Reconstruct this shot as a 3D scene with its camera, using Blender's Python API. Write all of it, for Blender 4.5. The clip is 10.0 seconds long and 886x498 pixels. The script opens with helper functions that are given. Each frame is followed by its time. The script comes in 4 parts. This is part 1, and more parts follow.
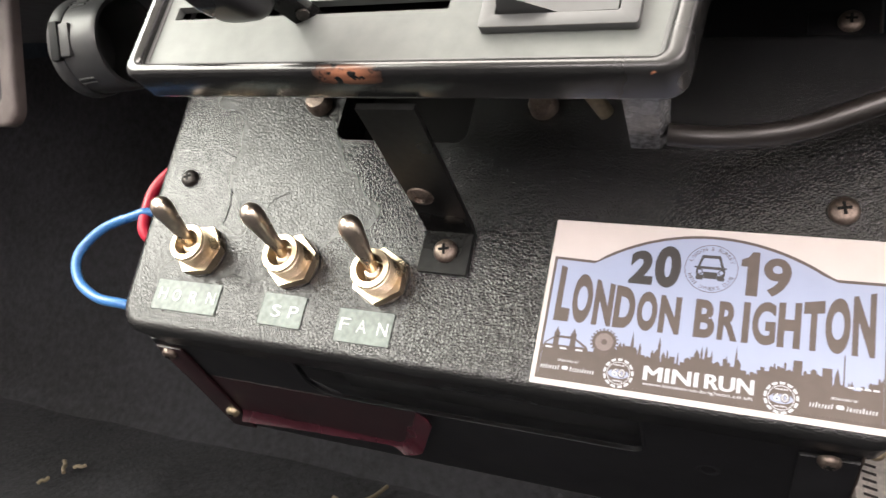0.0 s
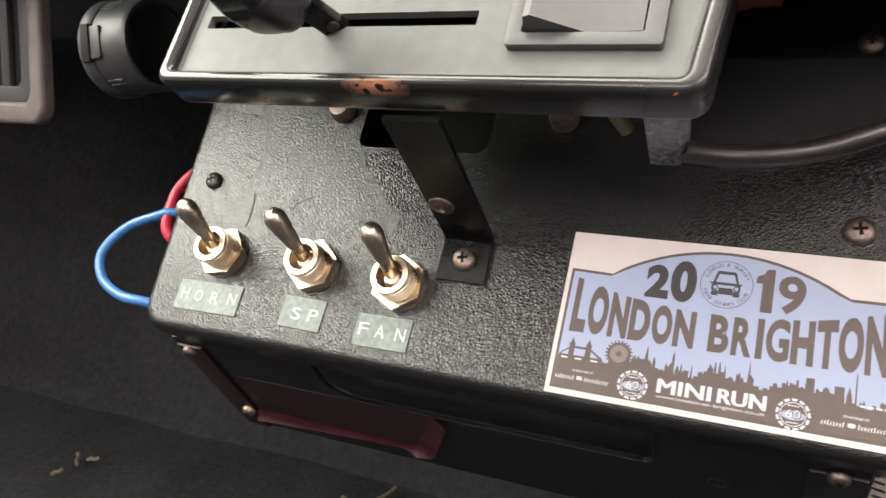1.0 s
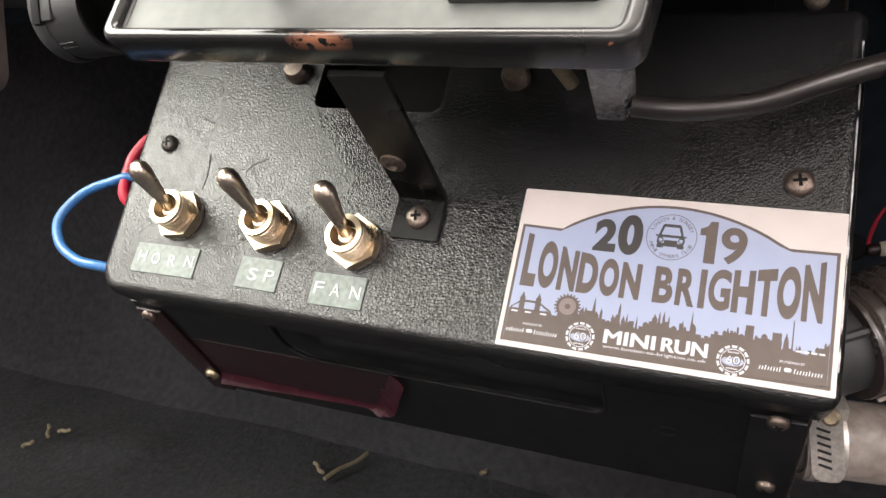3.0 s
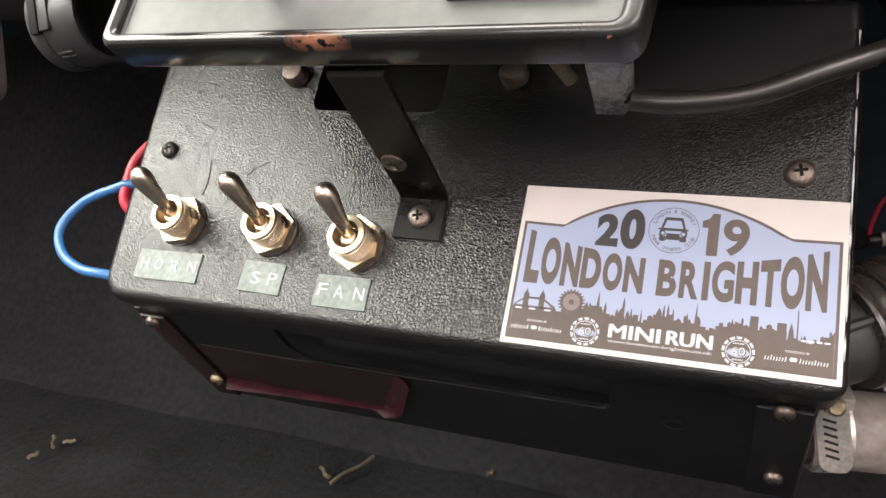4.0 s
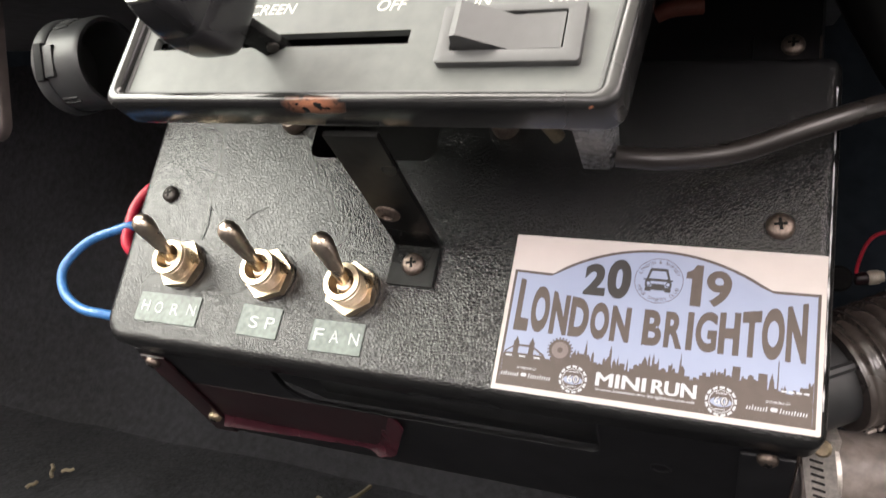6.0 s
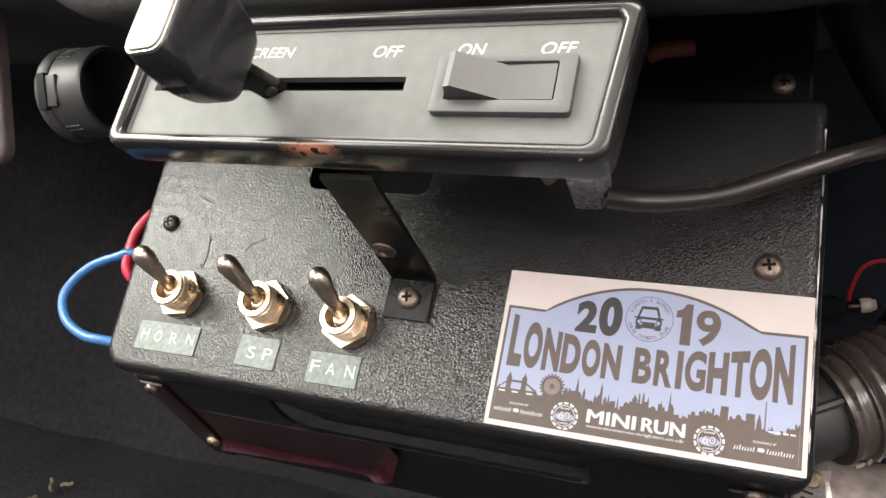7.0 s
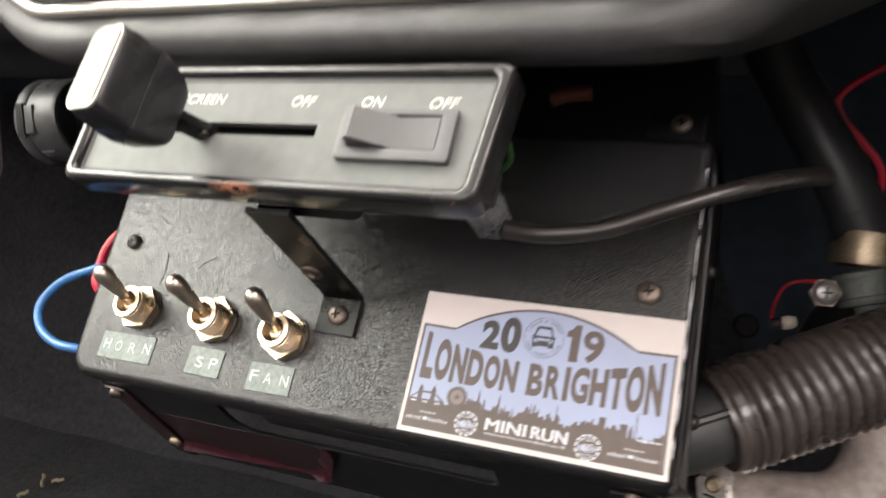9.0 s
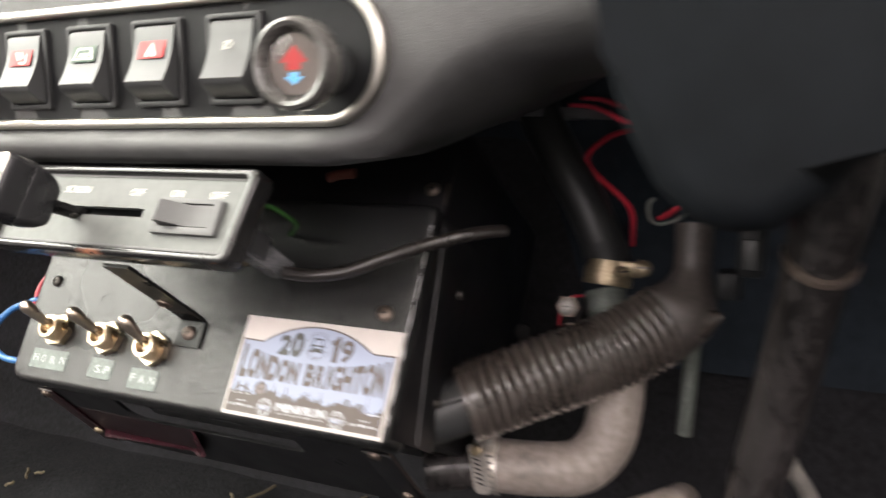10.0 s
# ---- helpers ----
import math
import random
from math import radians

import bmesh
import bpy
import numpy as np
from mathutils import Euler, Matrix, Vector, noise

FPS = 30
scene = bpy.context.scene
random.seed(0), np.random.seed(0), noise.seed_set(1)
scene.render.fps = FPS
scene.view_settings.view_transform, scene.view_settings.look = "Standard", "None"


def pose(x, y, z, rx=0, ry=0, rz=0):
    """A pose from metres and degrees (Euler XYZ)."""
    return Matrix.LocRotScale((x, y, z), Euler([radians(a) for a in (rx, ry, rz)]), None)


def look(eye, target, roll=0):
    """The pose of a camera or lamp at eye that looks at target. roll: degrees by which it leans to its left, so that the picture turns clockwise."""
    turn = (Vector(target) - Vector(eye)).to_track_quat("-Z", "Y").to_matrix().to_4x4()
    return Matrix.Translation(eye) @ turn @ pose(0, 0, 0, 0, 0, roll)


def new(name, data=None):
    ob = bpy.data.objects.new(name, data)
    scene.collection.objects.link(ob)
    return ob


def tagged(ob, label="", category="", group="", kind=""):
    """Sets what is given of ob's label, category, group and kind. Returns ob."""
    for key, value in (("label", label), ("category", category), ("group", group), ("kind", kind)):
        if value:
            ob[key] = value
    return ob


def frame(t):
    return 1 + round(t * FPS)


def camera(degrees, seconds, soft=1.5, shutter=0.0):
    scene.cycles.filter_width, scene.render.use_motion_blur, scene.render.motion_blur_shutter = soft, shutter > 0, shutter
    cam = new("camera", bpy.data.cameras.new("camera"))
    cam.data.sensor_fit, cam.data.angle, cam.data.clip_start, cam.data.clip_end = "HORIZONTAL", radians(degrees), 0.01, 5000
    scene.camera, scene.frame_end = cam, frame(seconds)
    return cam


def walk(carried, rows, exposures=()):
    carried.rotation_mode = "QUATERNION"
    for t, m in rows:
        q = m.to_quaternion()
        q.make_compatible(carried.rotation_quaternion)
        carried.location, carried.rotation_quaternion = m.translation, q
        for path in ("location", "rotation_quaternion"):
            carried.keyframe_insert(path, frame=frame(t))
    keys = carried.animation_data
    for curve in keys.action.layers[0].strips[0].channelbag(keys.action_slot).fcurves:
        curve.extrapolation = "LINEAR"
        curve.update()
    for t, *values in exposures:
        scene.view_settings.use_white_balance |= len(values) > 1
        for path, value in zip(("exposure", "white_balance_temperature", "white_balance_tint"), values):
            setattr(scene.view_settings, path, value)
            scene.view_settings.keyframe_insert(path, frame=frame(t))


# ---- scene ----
cam = camera(60.57, 10.0, soft=1.55, shutter=0.6)
PATH = [
    (0, (0.05012, -0.17408, 0.24845), (-0.06556, 0.09814, 0.19830), 1.01),
    (0.5, (0.04887, -0.17237, 0.24733), (-0.07372, 0.09723, 0.19952), 0.80),
    (1, (0.04935, -0.17802, 0.25073), (-0.07036, 0.09256, 0.20122), 2.36),
    (1.5, (0.05058, -0.17872, 0.24915), (-0.06154, 0.09445, 0.19614), 3.67),
    (2, (0.05514, -0.17514, 0.24759), (-0.05554, 0.09786, 0.19082), 3.51),
    (3.5, (0.05720, -0.17866, 0.24660), (-0.05416, 0.09360, 0.18766), 1.12),
    (4, (0.05667, -0.17843, 0.24585), (-0.05446, 0.09410, 0.18773), 0.64),
    (4.5, (0.06018, -0.17826, 0.24954), (-0.05177, 0.09432, 0.19326), 0.47),
    (5, (0.06030, -0.17819, 0.25026), (-0.05199, 0.09452, 0.19526), 0.50),
    (5.5, (0.05920, -0.17922, 0.24837), (-0.05271, 0.09410, 0.19573), 0.60),
    (6, (0.06011, -0.18190, 0.25491), (-0.05154, 0.09187, 0.20408), 0.68),
    (7.5, (0.06518, -0.18328, 0.26446), (-0.04766, 0.09051, 0.21640), 1.26),
    (8, (0.06902, -0.18313, 0.26229), (-0.04478, 0.09032, 0.21460), 1.55),
    (8.5, (0.07180, -0.18313, 0.26237), (-0.04281, 0.08990, 0.21423), 1.62),
    (9, (0.09627, -0.19335, 0.27485), (-0.02019, 0.07893, 0.22687), 1.40),
    (9.3, (0.11676, -0.20844, 0.29546), (-0.00129, 0.06358, 0.25000), 1.00),
    (9.5, (0.13318, -0.21458, 0.31032), (0.01384, 0.05652, 0.26277), 0.75),
    (9.6, (0.14341, -0.22082, 0.30972), (0.02372, 0.05021, 0.26268), 0.56),
    (9.8, (0.17564, -0.23068, 0.30642), (0.05511, 0.03967, 0.25762), 0.16),
    (10, (0.21689, -0.24335, 0.30412), (0.09335, 0.02607, 0.25776), -0.35),
]
walk(cam, [(t, look(eye, target, roll)) for t, eye, target, roll in PATH], [(0, 0.25), (1, 0.0), (2, 0.06), (4, 0.1), (6, 0.04), (8.5, 0.0), (9.5, -0.05), (10, 0.05)])

# ---- world, sun and daylight ----
BASE = 0.185          # height of the heater's origin over the carpet
HEATER = pose(0, 0, BASE, 60, 0, 0)     # the heater's sloping front: x across, y up the slope, z out of it
ROOM = pose(0, 0, BASE)                 # upright things, from the same origin

world = bpy.data.worlds.new("world")
scene.world = world
world.use_nodes = True
wn = world.node_tree.nodes
sky = wn.new("ShaderNodeTexSky")
sky.sky_type, sky.sun_disc, sky.sun_elevation, sky.sun_rotation = "NISHITA", False, radians(48), radians(-70)
wn["Background"].inputs["Strength"].default_value = 0.15
world.node_tree.links.new(sky.outputs[0], wn["Background"].inputs["Color"])
sun = new("sun", bpy.data.lights.new("sun", "SUN"))
sun.data.energy, sun.data.angle, sun.data.color = 1.0, radians(15), (1.0, 0.96, 0.9)
sun.matrix_world = look((-3, -1.0, 3.4), (0, 0, 0))


def daylight(name, where, target, w, h, watts, tint=(1.0, 0.93, 0.86)):
    lamp = new(name, bpy.data.lights.new(name, "AREA"))
    lamp.data.shape, lamp.data.size, lamp.data.size_y = "RECTANGLE", w, h
    lamp.data.energy, lamp.data.color = watts, tint
    lamp.matrix_world = look(where, target)
    return lamp


# Area lamps at the unseen window openings stand in for the sky.
daylight("daylight_left", (-0.72, -0.42, 0.745), (-0.05, -0.25, 0.34), 1.05, 0.50, 29, (0.995, 0.975, 0.86))
daylight("daylight_right", (0.73, -0.52, 0.745), (0.0, -0.30, 0.35), 0.95, 0.38, 16, (1.0, 0.87, 0.84))
# The rear lamp is mainly fill, added to lift the dark parts.
daylight("daylight_rear_fill", (-0.03, -1.72, 0.74), (-0.03, 0.0, 0.35), 0.90, 0.34, 14, (1.0, 0.88, 0.87))
daylight("daylight_windscreen", (-0.05, 0.03, 0.86), (-0.05, -0.56, 0.05), 1.10, 0.74, 42, (1.0, 0.92, 0.83))


# ---- materials ----
def material(name, colour, rough=0.5, metal=0.0, vary=0.18, size=0.004, bump=0.0, grain=0.001, rough_vary=0.12, dust_or_glint=0.0, pebble=False, coat=0.0, ior=1.5, streak=None, spec=0.5):
    """A procedural surface: colour and gloss vary at two scales; fine relief by noise or by a pebbled leather grain."""
    m = bpy.data.materials.new(name)
    m.use_nodes = True
    n, l = m.node_tree.nodes, m.node_tree.links
    b = n["Principled BSDF"]
    b.inputs["Metallic"].default_value = metal
    b.inputs["IOR"].default_value = ior
    b.inputs["Coat Weight"].default_value = coat
    b.inputs["Specular IOR Level"].default_value = spec
    at = n.new("ShaderNodeTexCoord")
    spot = at.outputs["Object"]
    if streak:
        mp = n.new("ShaderNodeMapping")
        mp.inputs["Scale"].default_value = streak
        l.new(spot, mp.inputs["Vector"])
        spot = mp.outputs[0]
    big, fine = n.new("ShaderNodeTexNoise"), n.new("ShaderNodeTexNoise")
    for tex, s, d in ((big, size * 5, 3), (fine, size * 0.35, 4)):
        tex.inputs["Scale"].default_value, tex.inputs["Detail"].default_value = 1 / s, d
        l.new(spot, tex.inputs["Vector"])
    add = n.new("ShaderNodeMath")
    add.operation = "ADD"
    l.new(big.outputs[0], add.inputs[0]), l.new(fine.outputs[0], add.inputs[1])
    ramp = n.new("ShaderNodeMapRange")
    ramp.inputs["From Min"].default_value, ramp.inputs["From Max"].default_value = 0.65, 1.35
    l.new(add.outputs[0], ramp.inputs["Value"])
    mix = n.new("ShaderNodeMix")
    mix.data_type = "RGBA"
    lo = [max(0.0, c * (1 - vary)) for c in colour]
    hi = [min(1.0, c * (1 + vary) + dust_or_glint) for c in colour]
    mix.inputs[6].default_value, mix.inputs[7].default_value = (*lo, 1), (*hi, 1)
    l.new(ramp.outputs[0], mix.inputs[0])
    l.new(mix.outputs[2], b.inputs["Base Color"])
    rr = n.new("ShaderNodeMapRange")
    rr.inputs["From Min"].default_value, rr.inputs["From Max"].default_value = 0.3, 0.7
    rr.inputs["To Min"].default_value, rr.inputs["To Max"].default_value = max(0.02, rough - rough_vary), min(1, rough + rough_vary)
    l.new(big.outputs[0], rr.inputs["Value"]), l.new(rr.outputs[0], b.inputs["Roughness"])
    if bump:
        bm_node = n.new("ShaderNodeBump")
        bm_node.inputs["Strength"].default_value = 1.0
        bm_node.inputs["Distance"].default_value = bump
        if pebble:
            wob = n.new("ShaderNodeTexNoise")
            wob.inputs["Scale"].default_value, wob.inputs["Detail"].default_value = 1 / (grain * 2.6), 1.0
            l.new(at.outputs["Object"], wob.inputs["Vector"])
            shift = n.new("ShaderNodeMix")
            shift.data_type = "RGBA"
            shift.blend_type = "LINEAR_LIGHT"
            shift.inputs[0].default_value = grain * 0.35
            l.new(at.outputs["Object"], shift.inputs[6]), l.new(wob.outputs["Color"], shift.inputs[7])
            cell = n.new("ShaderNodeTexVoronoi")
            cell.feature = "DISTANCE_TO_EDGE"
            cell.inputs["Scale"].default_value = 1 / grain
            l.new(shift.outputs[2], cell.inputs["Vector"])
            crest = n.new("ShaderNodeMath")
            crest.operation = "POWER"
            crest.inputs[1].default_value = 0.62
            l.new(cell.outputs["Distance"], crest.inputs[0])
            l.new(crest.outputs[0], bm_node.inputs["Height"])
        else:
            rel = n.new("ShaderNodeTexNoise")
            rel.inputs["Scale"].default_value, rel.inputs["Detail"].default_value = 1 / grain, 5
            l.new(spot, rel.inputs["Vector"]), l.new(rel.outputs[0], bm_node.inputs["Height"])
        l.new(bm_node.outputs[0], b.inputs["Normal"])
    return m


def rusted(m, x0, x1, y1, colour=(0.36, 0.15, 0.085)):
    """Chips of rust along the lower edge of a painted rim, between x0 and x1 and below y1 (metres)."""
    n, l = m.node_tree.nodes, m.node_tree.links
    b = n["Principled BSDF"]
    at, sep = n.new("ShaderNodeTexCoord"), n.new("ShaderNodeSeparateXYZ")
    l.new(at.outputs["Object"], sep.inputs[0])
    noise_tex = n.new("ShaderNodeTexNoise")
    noise_tex.inputs["Scale"].default_value, noise_tex.inputs["Detail"].default_value = 330, 7
    l.new(at.outputs["Object"], noise_tex.inputs["Vector"])
    chips = n.new("ShaderNodeTexNoise")
    chips.inputs["Scale"].default_value, chips.inputs["Detail"].default_value = 150, 3
    l.new(at.outputs["Object"], chips.inputs["Vector"])

    def ramp(source, a, c, lo=0.0, hi=1.0):
        r = n.new("ShaderNodeMapRange")
        r.inputs["From Min"].default_value, r.inputs["From Max"].default_value = a, c
        r.inputs["To Min"].default_value, r.inputs["To Max"].default_value = lo, hi
        l.new(source, r.inputs["Value"])
        return r.outputs[0]

    def math_node(kind, a, c):
        r = n.new("ShaderNodeMath")
        r.operation = kind
        for k, v in enumerate((a, c)):
            if isinstance(v, float):
                r.inputs[k].default_value = v
            else:
                l.new(v, r.inputs[k])
        return r.outputs[0]

    span = math_node("MULTIPLY", ramp(sep.outputs[0], x0 - 0.004, x0 + 0.003), ramp(sep.outputs[0], x1 + 0.004, x1 - 0.003))
    low = math_node("MULTIPLY", ramp(sep.outputs[1], y1 + 0.0012, y1 - 0.0004), ramp(sep.outputs[2], 0.0618, 0.0640))
    patch = math_node("MULTIPLY", math_node("MULTIPLY", span, low), ramp(noise_tex.outputs[0], 0.43, 0.47))
    stray = math_node("MULTIPLY", ramp(chips.outputs[0], 0.70, 0.72), low)
    mask = math_node("MAXIMUM", patch, stray)
    old = b.inputs["Base Color"].links[0].from_socket
    mix = n.new("ShaderNodeMix")
    mix.data_type = "RGBA"
    mix.inputs[7].default_value = (*colour, 1)
    l.new(mask, mix.inputs[0]), l.new(old, mix.inputs[6]), l.new(mix.outputs[2], b.inputs["Base Color"])
    return m


VINYL = material("black_leathercloth", (0.0070, 0.0072, 0.0074), 0.25, vary=0.2, size=0.02, bump=0.00015, grain=0.00094, pebble=True, rough_vary=0.05, spec=0.55)
PAD = material("black_padded_vinyl", (0.040, 0.040, 0.040), 0.46, vary=0.25, size=0.012, bump=0.0001, grain=0.0011, pebble=True, rough_vary=0.08)
DARKMAROON = material("dark_maroon", (0.0165, 0.0050, 0.0066), 0.42, vary=0.5, size=0.015, bump=0.00003, grain=0.003)
REDBROWN = material("red_brown_plastic", (0.065, 0.018, 0.012), 0.6, vary=0.3, size=0.004, spec=0.2)
# Near-black that stands for shade in recesses and behind the hose.
SHADEBLACK = material("shade_black", (0.008, 0.008, 0.008), 0.8, vary=0.2, size=0.002, spec=0.1)
PODVINYL = material("brown_black_vinyl", (0.125, 0.104, 0.098), 0.46, vary=0.25, size=0.02, bump=0.00014, grain=0.0011, pebble=True, rough_vary=0.06)
SHELF = material("dark_underdash_lining", (0.085, 0.085, 0.092), 0.65, vary=0.4, size=0.03, bump=0.0003, grain=0.006)
# Pale speckle coloured in for the highlight on the cover's edge.
EDGEGLINT = material("vinyl_edge_glint", (0.42, 0.42, 0.43), 0.30, vary=0.95, size=0.0012, bump=0.0001, grain=0.0009)
STEEL = material("black_painted_steel", (0.0055, 0.0055, 0.0065), 0.40, vary=0.3, size=0.01, bump=0.00003, grain=0.002, spec=0.35)
STRAP = material("black_strap_paint", (0.005, 0.005, 0.005), 0.28, vary=0.6, size=0.006, bump=0.00006, grain=0.004, dust_or_glint=0.002, spec=0.18)
MAROON = material("brighter_maroon", (0.027, 0.0035, 0.0075), 0.28, vary=0.3, size=0.008, bump=0.00003, grain=0.003)
NICKEL = material("nickel_plate", (0.51, 0.425, 0.31), 0.32, 1.0, vary=0.2, size=0.003, bump=0.00003, grain=0.0012)
LEVER = material("polished_lever", (0.66, 0.56, 0.46), 0.30, 1.0, vary=0.15, size=0.004, bump=0.00002, grain=0.0015)
BRASS = material("tarnished_brass", (0.36, 0.295, 0.20), 0.42, 0.85, vary=0.45, size=0.003, bump=0.00015, grain=0.001)
ZINC = material("dull_zinc", (0.68, 0.64, 0.59), 0.45, 0.8, vary=0.3, size=0.004, bump=0.00008, grain=0.0012)
DARKSCREW = material("blackened_screw", (0.055, 0.05, 0.047), 0.35, 0.7, vary=0.4, size=0.002, bump=0.00008, grain=0.0008)
OLDSCREW = material("worn_screw", (0.17, 0.135, 0.115), 0.44, 0.85, vary=0.5, size=0.002, bump=0.0001, grain=0.0008)
CHROME = material("chrome_trim", (0.52, 0.50, 0.455), 0.36, 1.0, vary=0.08, size=0.02, rough_vary=0.06)
TAPE = material("embossing_tape", (0.135, 0.160, 0.148), 0.40, vary=0.45, size=0.005, rough_vary=0.14, spec=0.28)
EMBOSS = material("embossed_white", (0.42, 0.46, 0.44), 0.4, vary=0.35, size=0.001)
FACE = material("grey_black_fascia", (0.099, 0.105, 0.100), 0.44, vary=0.12, size=0.012, bump=0.00001, grain=0.0006, dust_or_glint=0.004, spec=0.22, rough_vary=0.04)
RIM = rusted(material("chipped_black_rim", (0.012, 0.012, 0.012), 0.19, vary=0.25, size=0.008, bump=0.00002, grain=0.004, spec=0.5), -0.0365, -0.0275, 0.0465)
PLASTIC = material("black_plastic", (0.030, 0.031, 0.032), 0.40, vary=0.15, size=0.008, bump=0.00002, grain=0.0008)
GLOSS = material("gloss_black_plastic", (0.012, 0.012, 0.013), 0.24, vary=0.15, size=0.008, bump=0.00001, grain=0.002, spec=0.38)
ROCKER = material("rocker_plastic", (0.064, 0.0645, 0.065), 0.48, vary=0.1, size=0.01, bump=0.00001, grain=0.0007, spec=0.4)
DASHROCKER = material("satin_black_rocker", (0.036, 0.037, 0.0375), 0.36, vary=0.15, size=0.01, bump=0.00001, grain=0.0007, spec=0.32)
MATT = material("matt_black_fascia", (0.0062, 0.0067, 0.0075), 0.58, vary=0.2, size=0.015, spec=0.2)
COWL = material("matt_dark_cowl", (0.0048, 0.0060, 0.0075), 0.75, vary=0.25, size=0.03, bump=0.00003, grain=0.001, spec=0.09)
INK = material("cream_print", (0.44, 0.435, 0.39), 0.5, vary=0.1, size=0.001)
WHITE = material("white_print", (0.43, 0.44, 0.47), 0.42, vary=0.04, size=0.02)
SHEET = material("pinkish_white_sheet", (0.485, 0.443, 0.425), 0.40, vary=0.05, size=0.02, rough_vary=0.05, spec=0.4)
BLUE = material("pale_blue_print", (0.255, 0.292, 0.408), 0.40, vary=0.04, size=0.02, rough_vary=0.05, spec=0.4)
MIDBROWN = material("mid_brown_print", (0.16, 0.13, 0.125), 0.45, vary=0.12, size=0.001, rough_vary=0.05, spec=0.35)
BROWN = material("brown_print", (0.082, 0.065, 0.057), 0.45, vary=0.12, size=0.01, rough_vary=0.05, spec=0.35)
BLACKINK = material("dark_print", (0.030, 0.027, 0.026), 0.40, vary=0.1, size=0.01)
RED = material("red_print", (0.36, 0.013, 0.014), 0.5, vary=0.12, size=0.003, spec=0.3)
GREEN = material("dark_green_print", (0.018, 0.045, 0.024), 0.5, vary=0.1, size=0.003, spec=0.3)
SKYBLUE = material("light_blue_print", (0.10, 0.38, 0.68), 0.35, vary=0.1, size=0.003)
REDWIRE = material("red_wire_sleeve", (0.40, 0.012, 0.035), 0.42, vary=0.25, size=0.004)
BLUEWIRE = material("blue_wire_sleeve", (0.025, 0.125, 0.33), 0.27, vary=0.25, size=0.004, dust_or_glint=0.02)
GREENWIRE = material("green_wire_sleeve", (0.03, 0.11, 0.02), 0.4, vary=0.2, size=0.004)
CORD = material("black_cable_sleeve", (0.016, 0.0135, 0.0125), 0.34, vary=0.2, size=0.006, bump=0.00003, grain=0.003, spec=0.6)
HOSE = material("black_ribbed_rubber", (0.052, 0.043, 0.038), 0.27, vary=0.4, size=0.006, bump=0.00008, grain=0.003, spec=0.9)
ELBOW = material("dusty_black_rubber", (0.050, 0.042, 0.038), 0.52, vary=0.45, size=0.008, bump=0.0001, grain=0.003, dust_or_glint=0.01)
GREYHOSE = material("dusty_grey_rubber", (0.29, 0.25, 0.225), 0.50, vary=0.4, size=0.012, bump=0.00012, grain=0.002)
# The pale noise patches here are reflections put into the colour.
CONNECTOR = material("smoky_connector_plastic", (0.055, 0.057, 0.062), 0.20, vary=0.8, size=0.003, dust_or_glint=0.10)
# Base greyed to carry the reflections on the glossy rim.
DIALRIM = material("grey_knob_plastic", (0.055, 0.053, 0.05), 0.28, vary=0.5, size=0.004, bump=0.00004, grain=0.002)
FIBRE = material("dark_grey_lint", (0.035, 0.038, 0.042), 0.7, vary=0.3, size=0.003)
FLANGEGREY = material("grey_flange_line", (0.10, 0.10, 0.105), 0.4, vary=0.5, size=0.003)
SURROUND = material("black_switch_surround", (0.016, 0.0165, 0.017), 0.42, vary=0.2, size=0.006, spec=0.35)
CREAM = material("cream_plastic", (0.62, 0.55, 0.44), 0.4, vary=0.15, size=0.003)
PALEALLOY = material("pale_alloy", (0.30, 0.29, 0.27), 0.4, 0.7, vary=0.35, size=0.003, bump=0.0001, grain=0.001)
ALLOY = material("dull_alloy", (0.13, 0.145, 0.13), 0.55, 0.4, vary=0.35, size=0.006, bump=0.0001, grain=0.002)
CARPET = material("black_carpet", (0.0092, 0.0092, 0.0116), 0.95, vary=0.55, size=0.016, bump=0.0008, grain=0.003, dust_or_glint=0.010, spec=0.3)
# Kept pale so that the unseen walls bounce fill light.
BOUNCEGREY = material("grey_bounce_board", (0.38, 0.37, 0.37), 0.7, vary=0.2, size=0.03, bump=0.0002, grain=0.003)
BULKHEAD = material("dark_bulkhead_paint", (0.016, 0.022, 0.030), 0.8, vary=0.4, size=0.03, bump=0.0003, grain=0.006, spec=0.2)
LINER = material("pale_headlining", (0.78, 0.76, 0.72), 0.9, vary=0.06, size=0.02, bump=0.0002, grain=0.002)
COLUMN = material("worn_column_paint", (0.015, 0.012, 0.012), 0.26, vary=0.8, size=0.010, bump=0.0001, grain=0.006, dust_or_glint=0.026, streak=(1, 1, 0.3))
INLAY = material("satin_inlay", (0.24, 0.25, 0.23), 0.5, 0.0, vary=0.08, size=0.01, spec=0.05)
STRAW = material("dry_straw", (0.135, 0.11, 0.07), 0.7, vary=0.4, size=0.003)
GLASS = bpy.data.materials.new("clear_lens")
GLASS.use_nodes = True
GLASS.node_tree.nodes["Principled BSDF"].inputs["Transmission Weight"].default_value = 1.0
GLASS.node_tree.nodes["Principled BSDF"].inputs["Roughness"].default_value = 0.16


# ---- shaping helpers; shapes are in millimetres ----
def part(name, bm, mat, parent, label="", smooth=True, where=None):
    """Links a bmesh drawn in millimetres as one mesh object under a thing or a part."""
    bmesh.ops.scale(bm, vec=(0.001,) * 3, verts=bm.verts)
    bmesh.ops.recalc_face_normals(bm, faces=bm.faces)
    me = bpy.data.meshes.new(name)
    bm.to_mesh(me)
    bm.free()
    me.materials.append(mat)
    if smooth:
        me.shade_smooth()
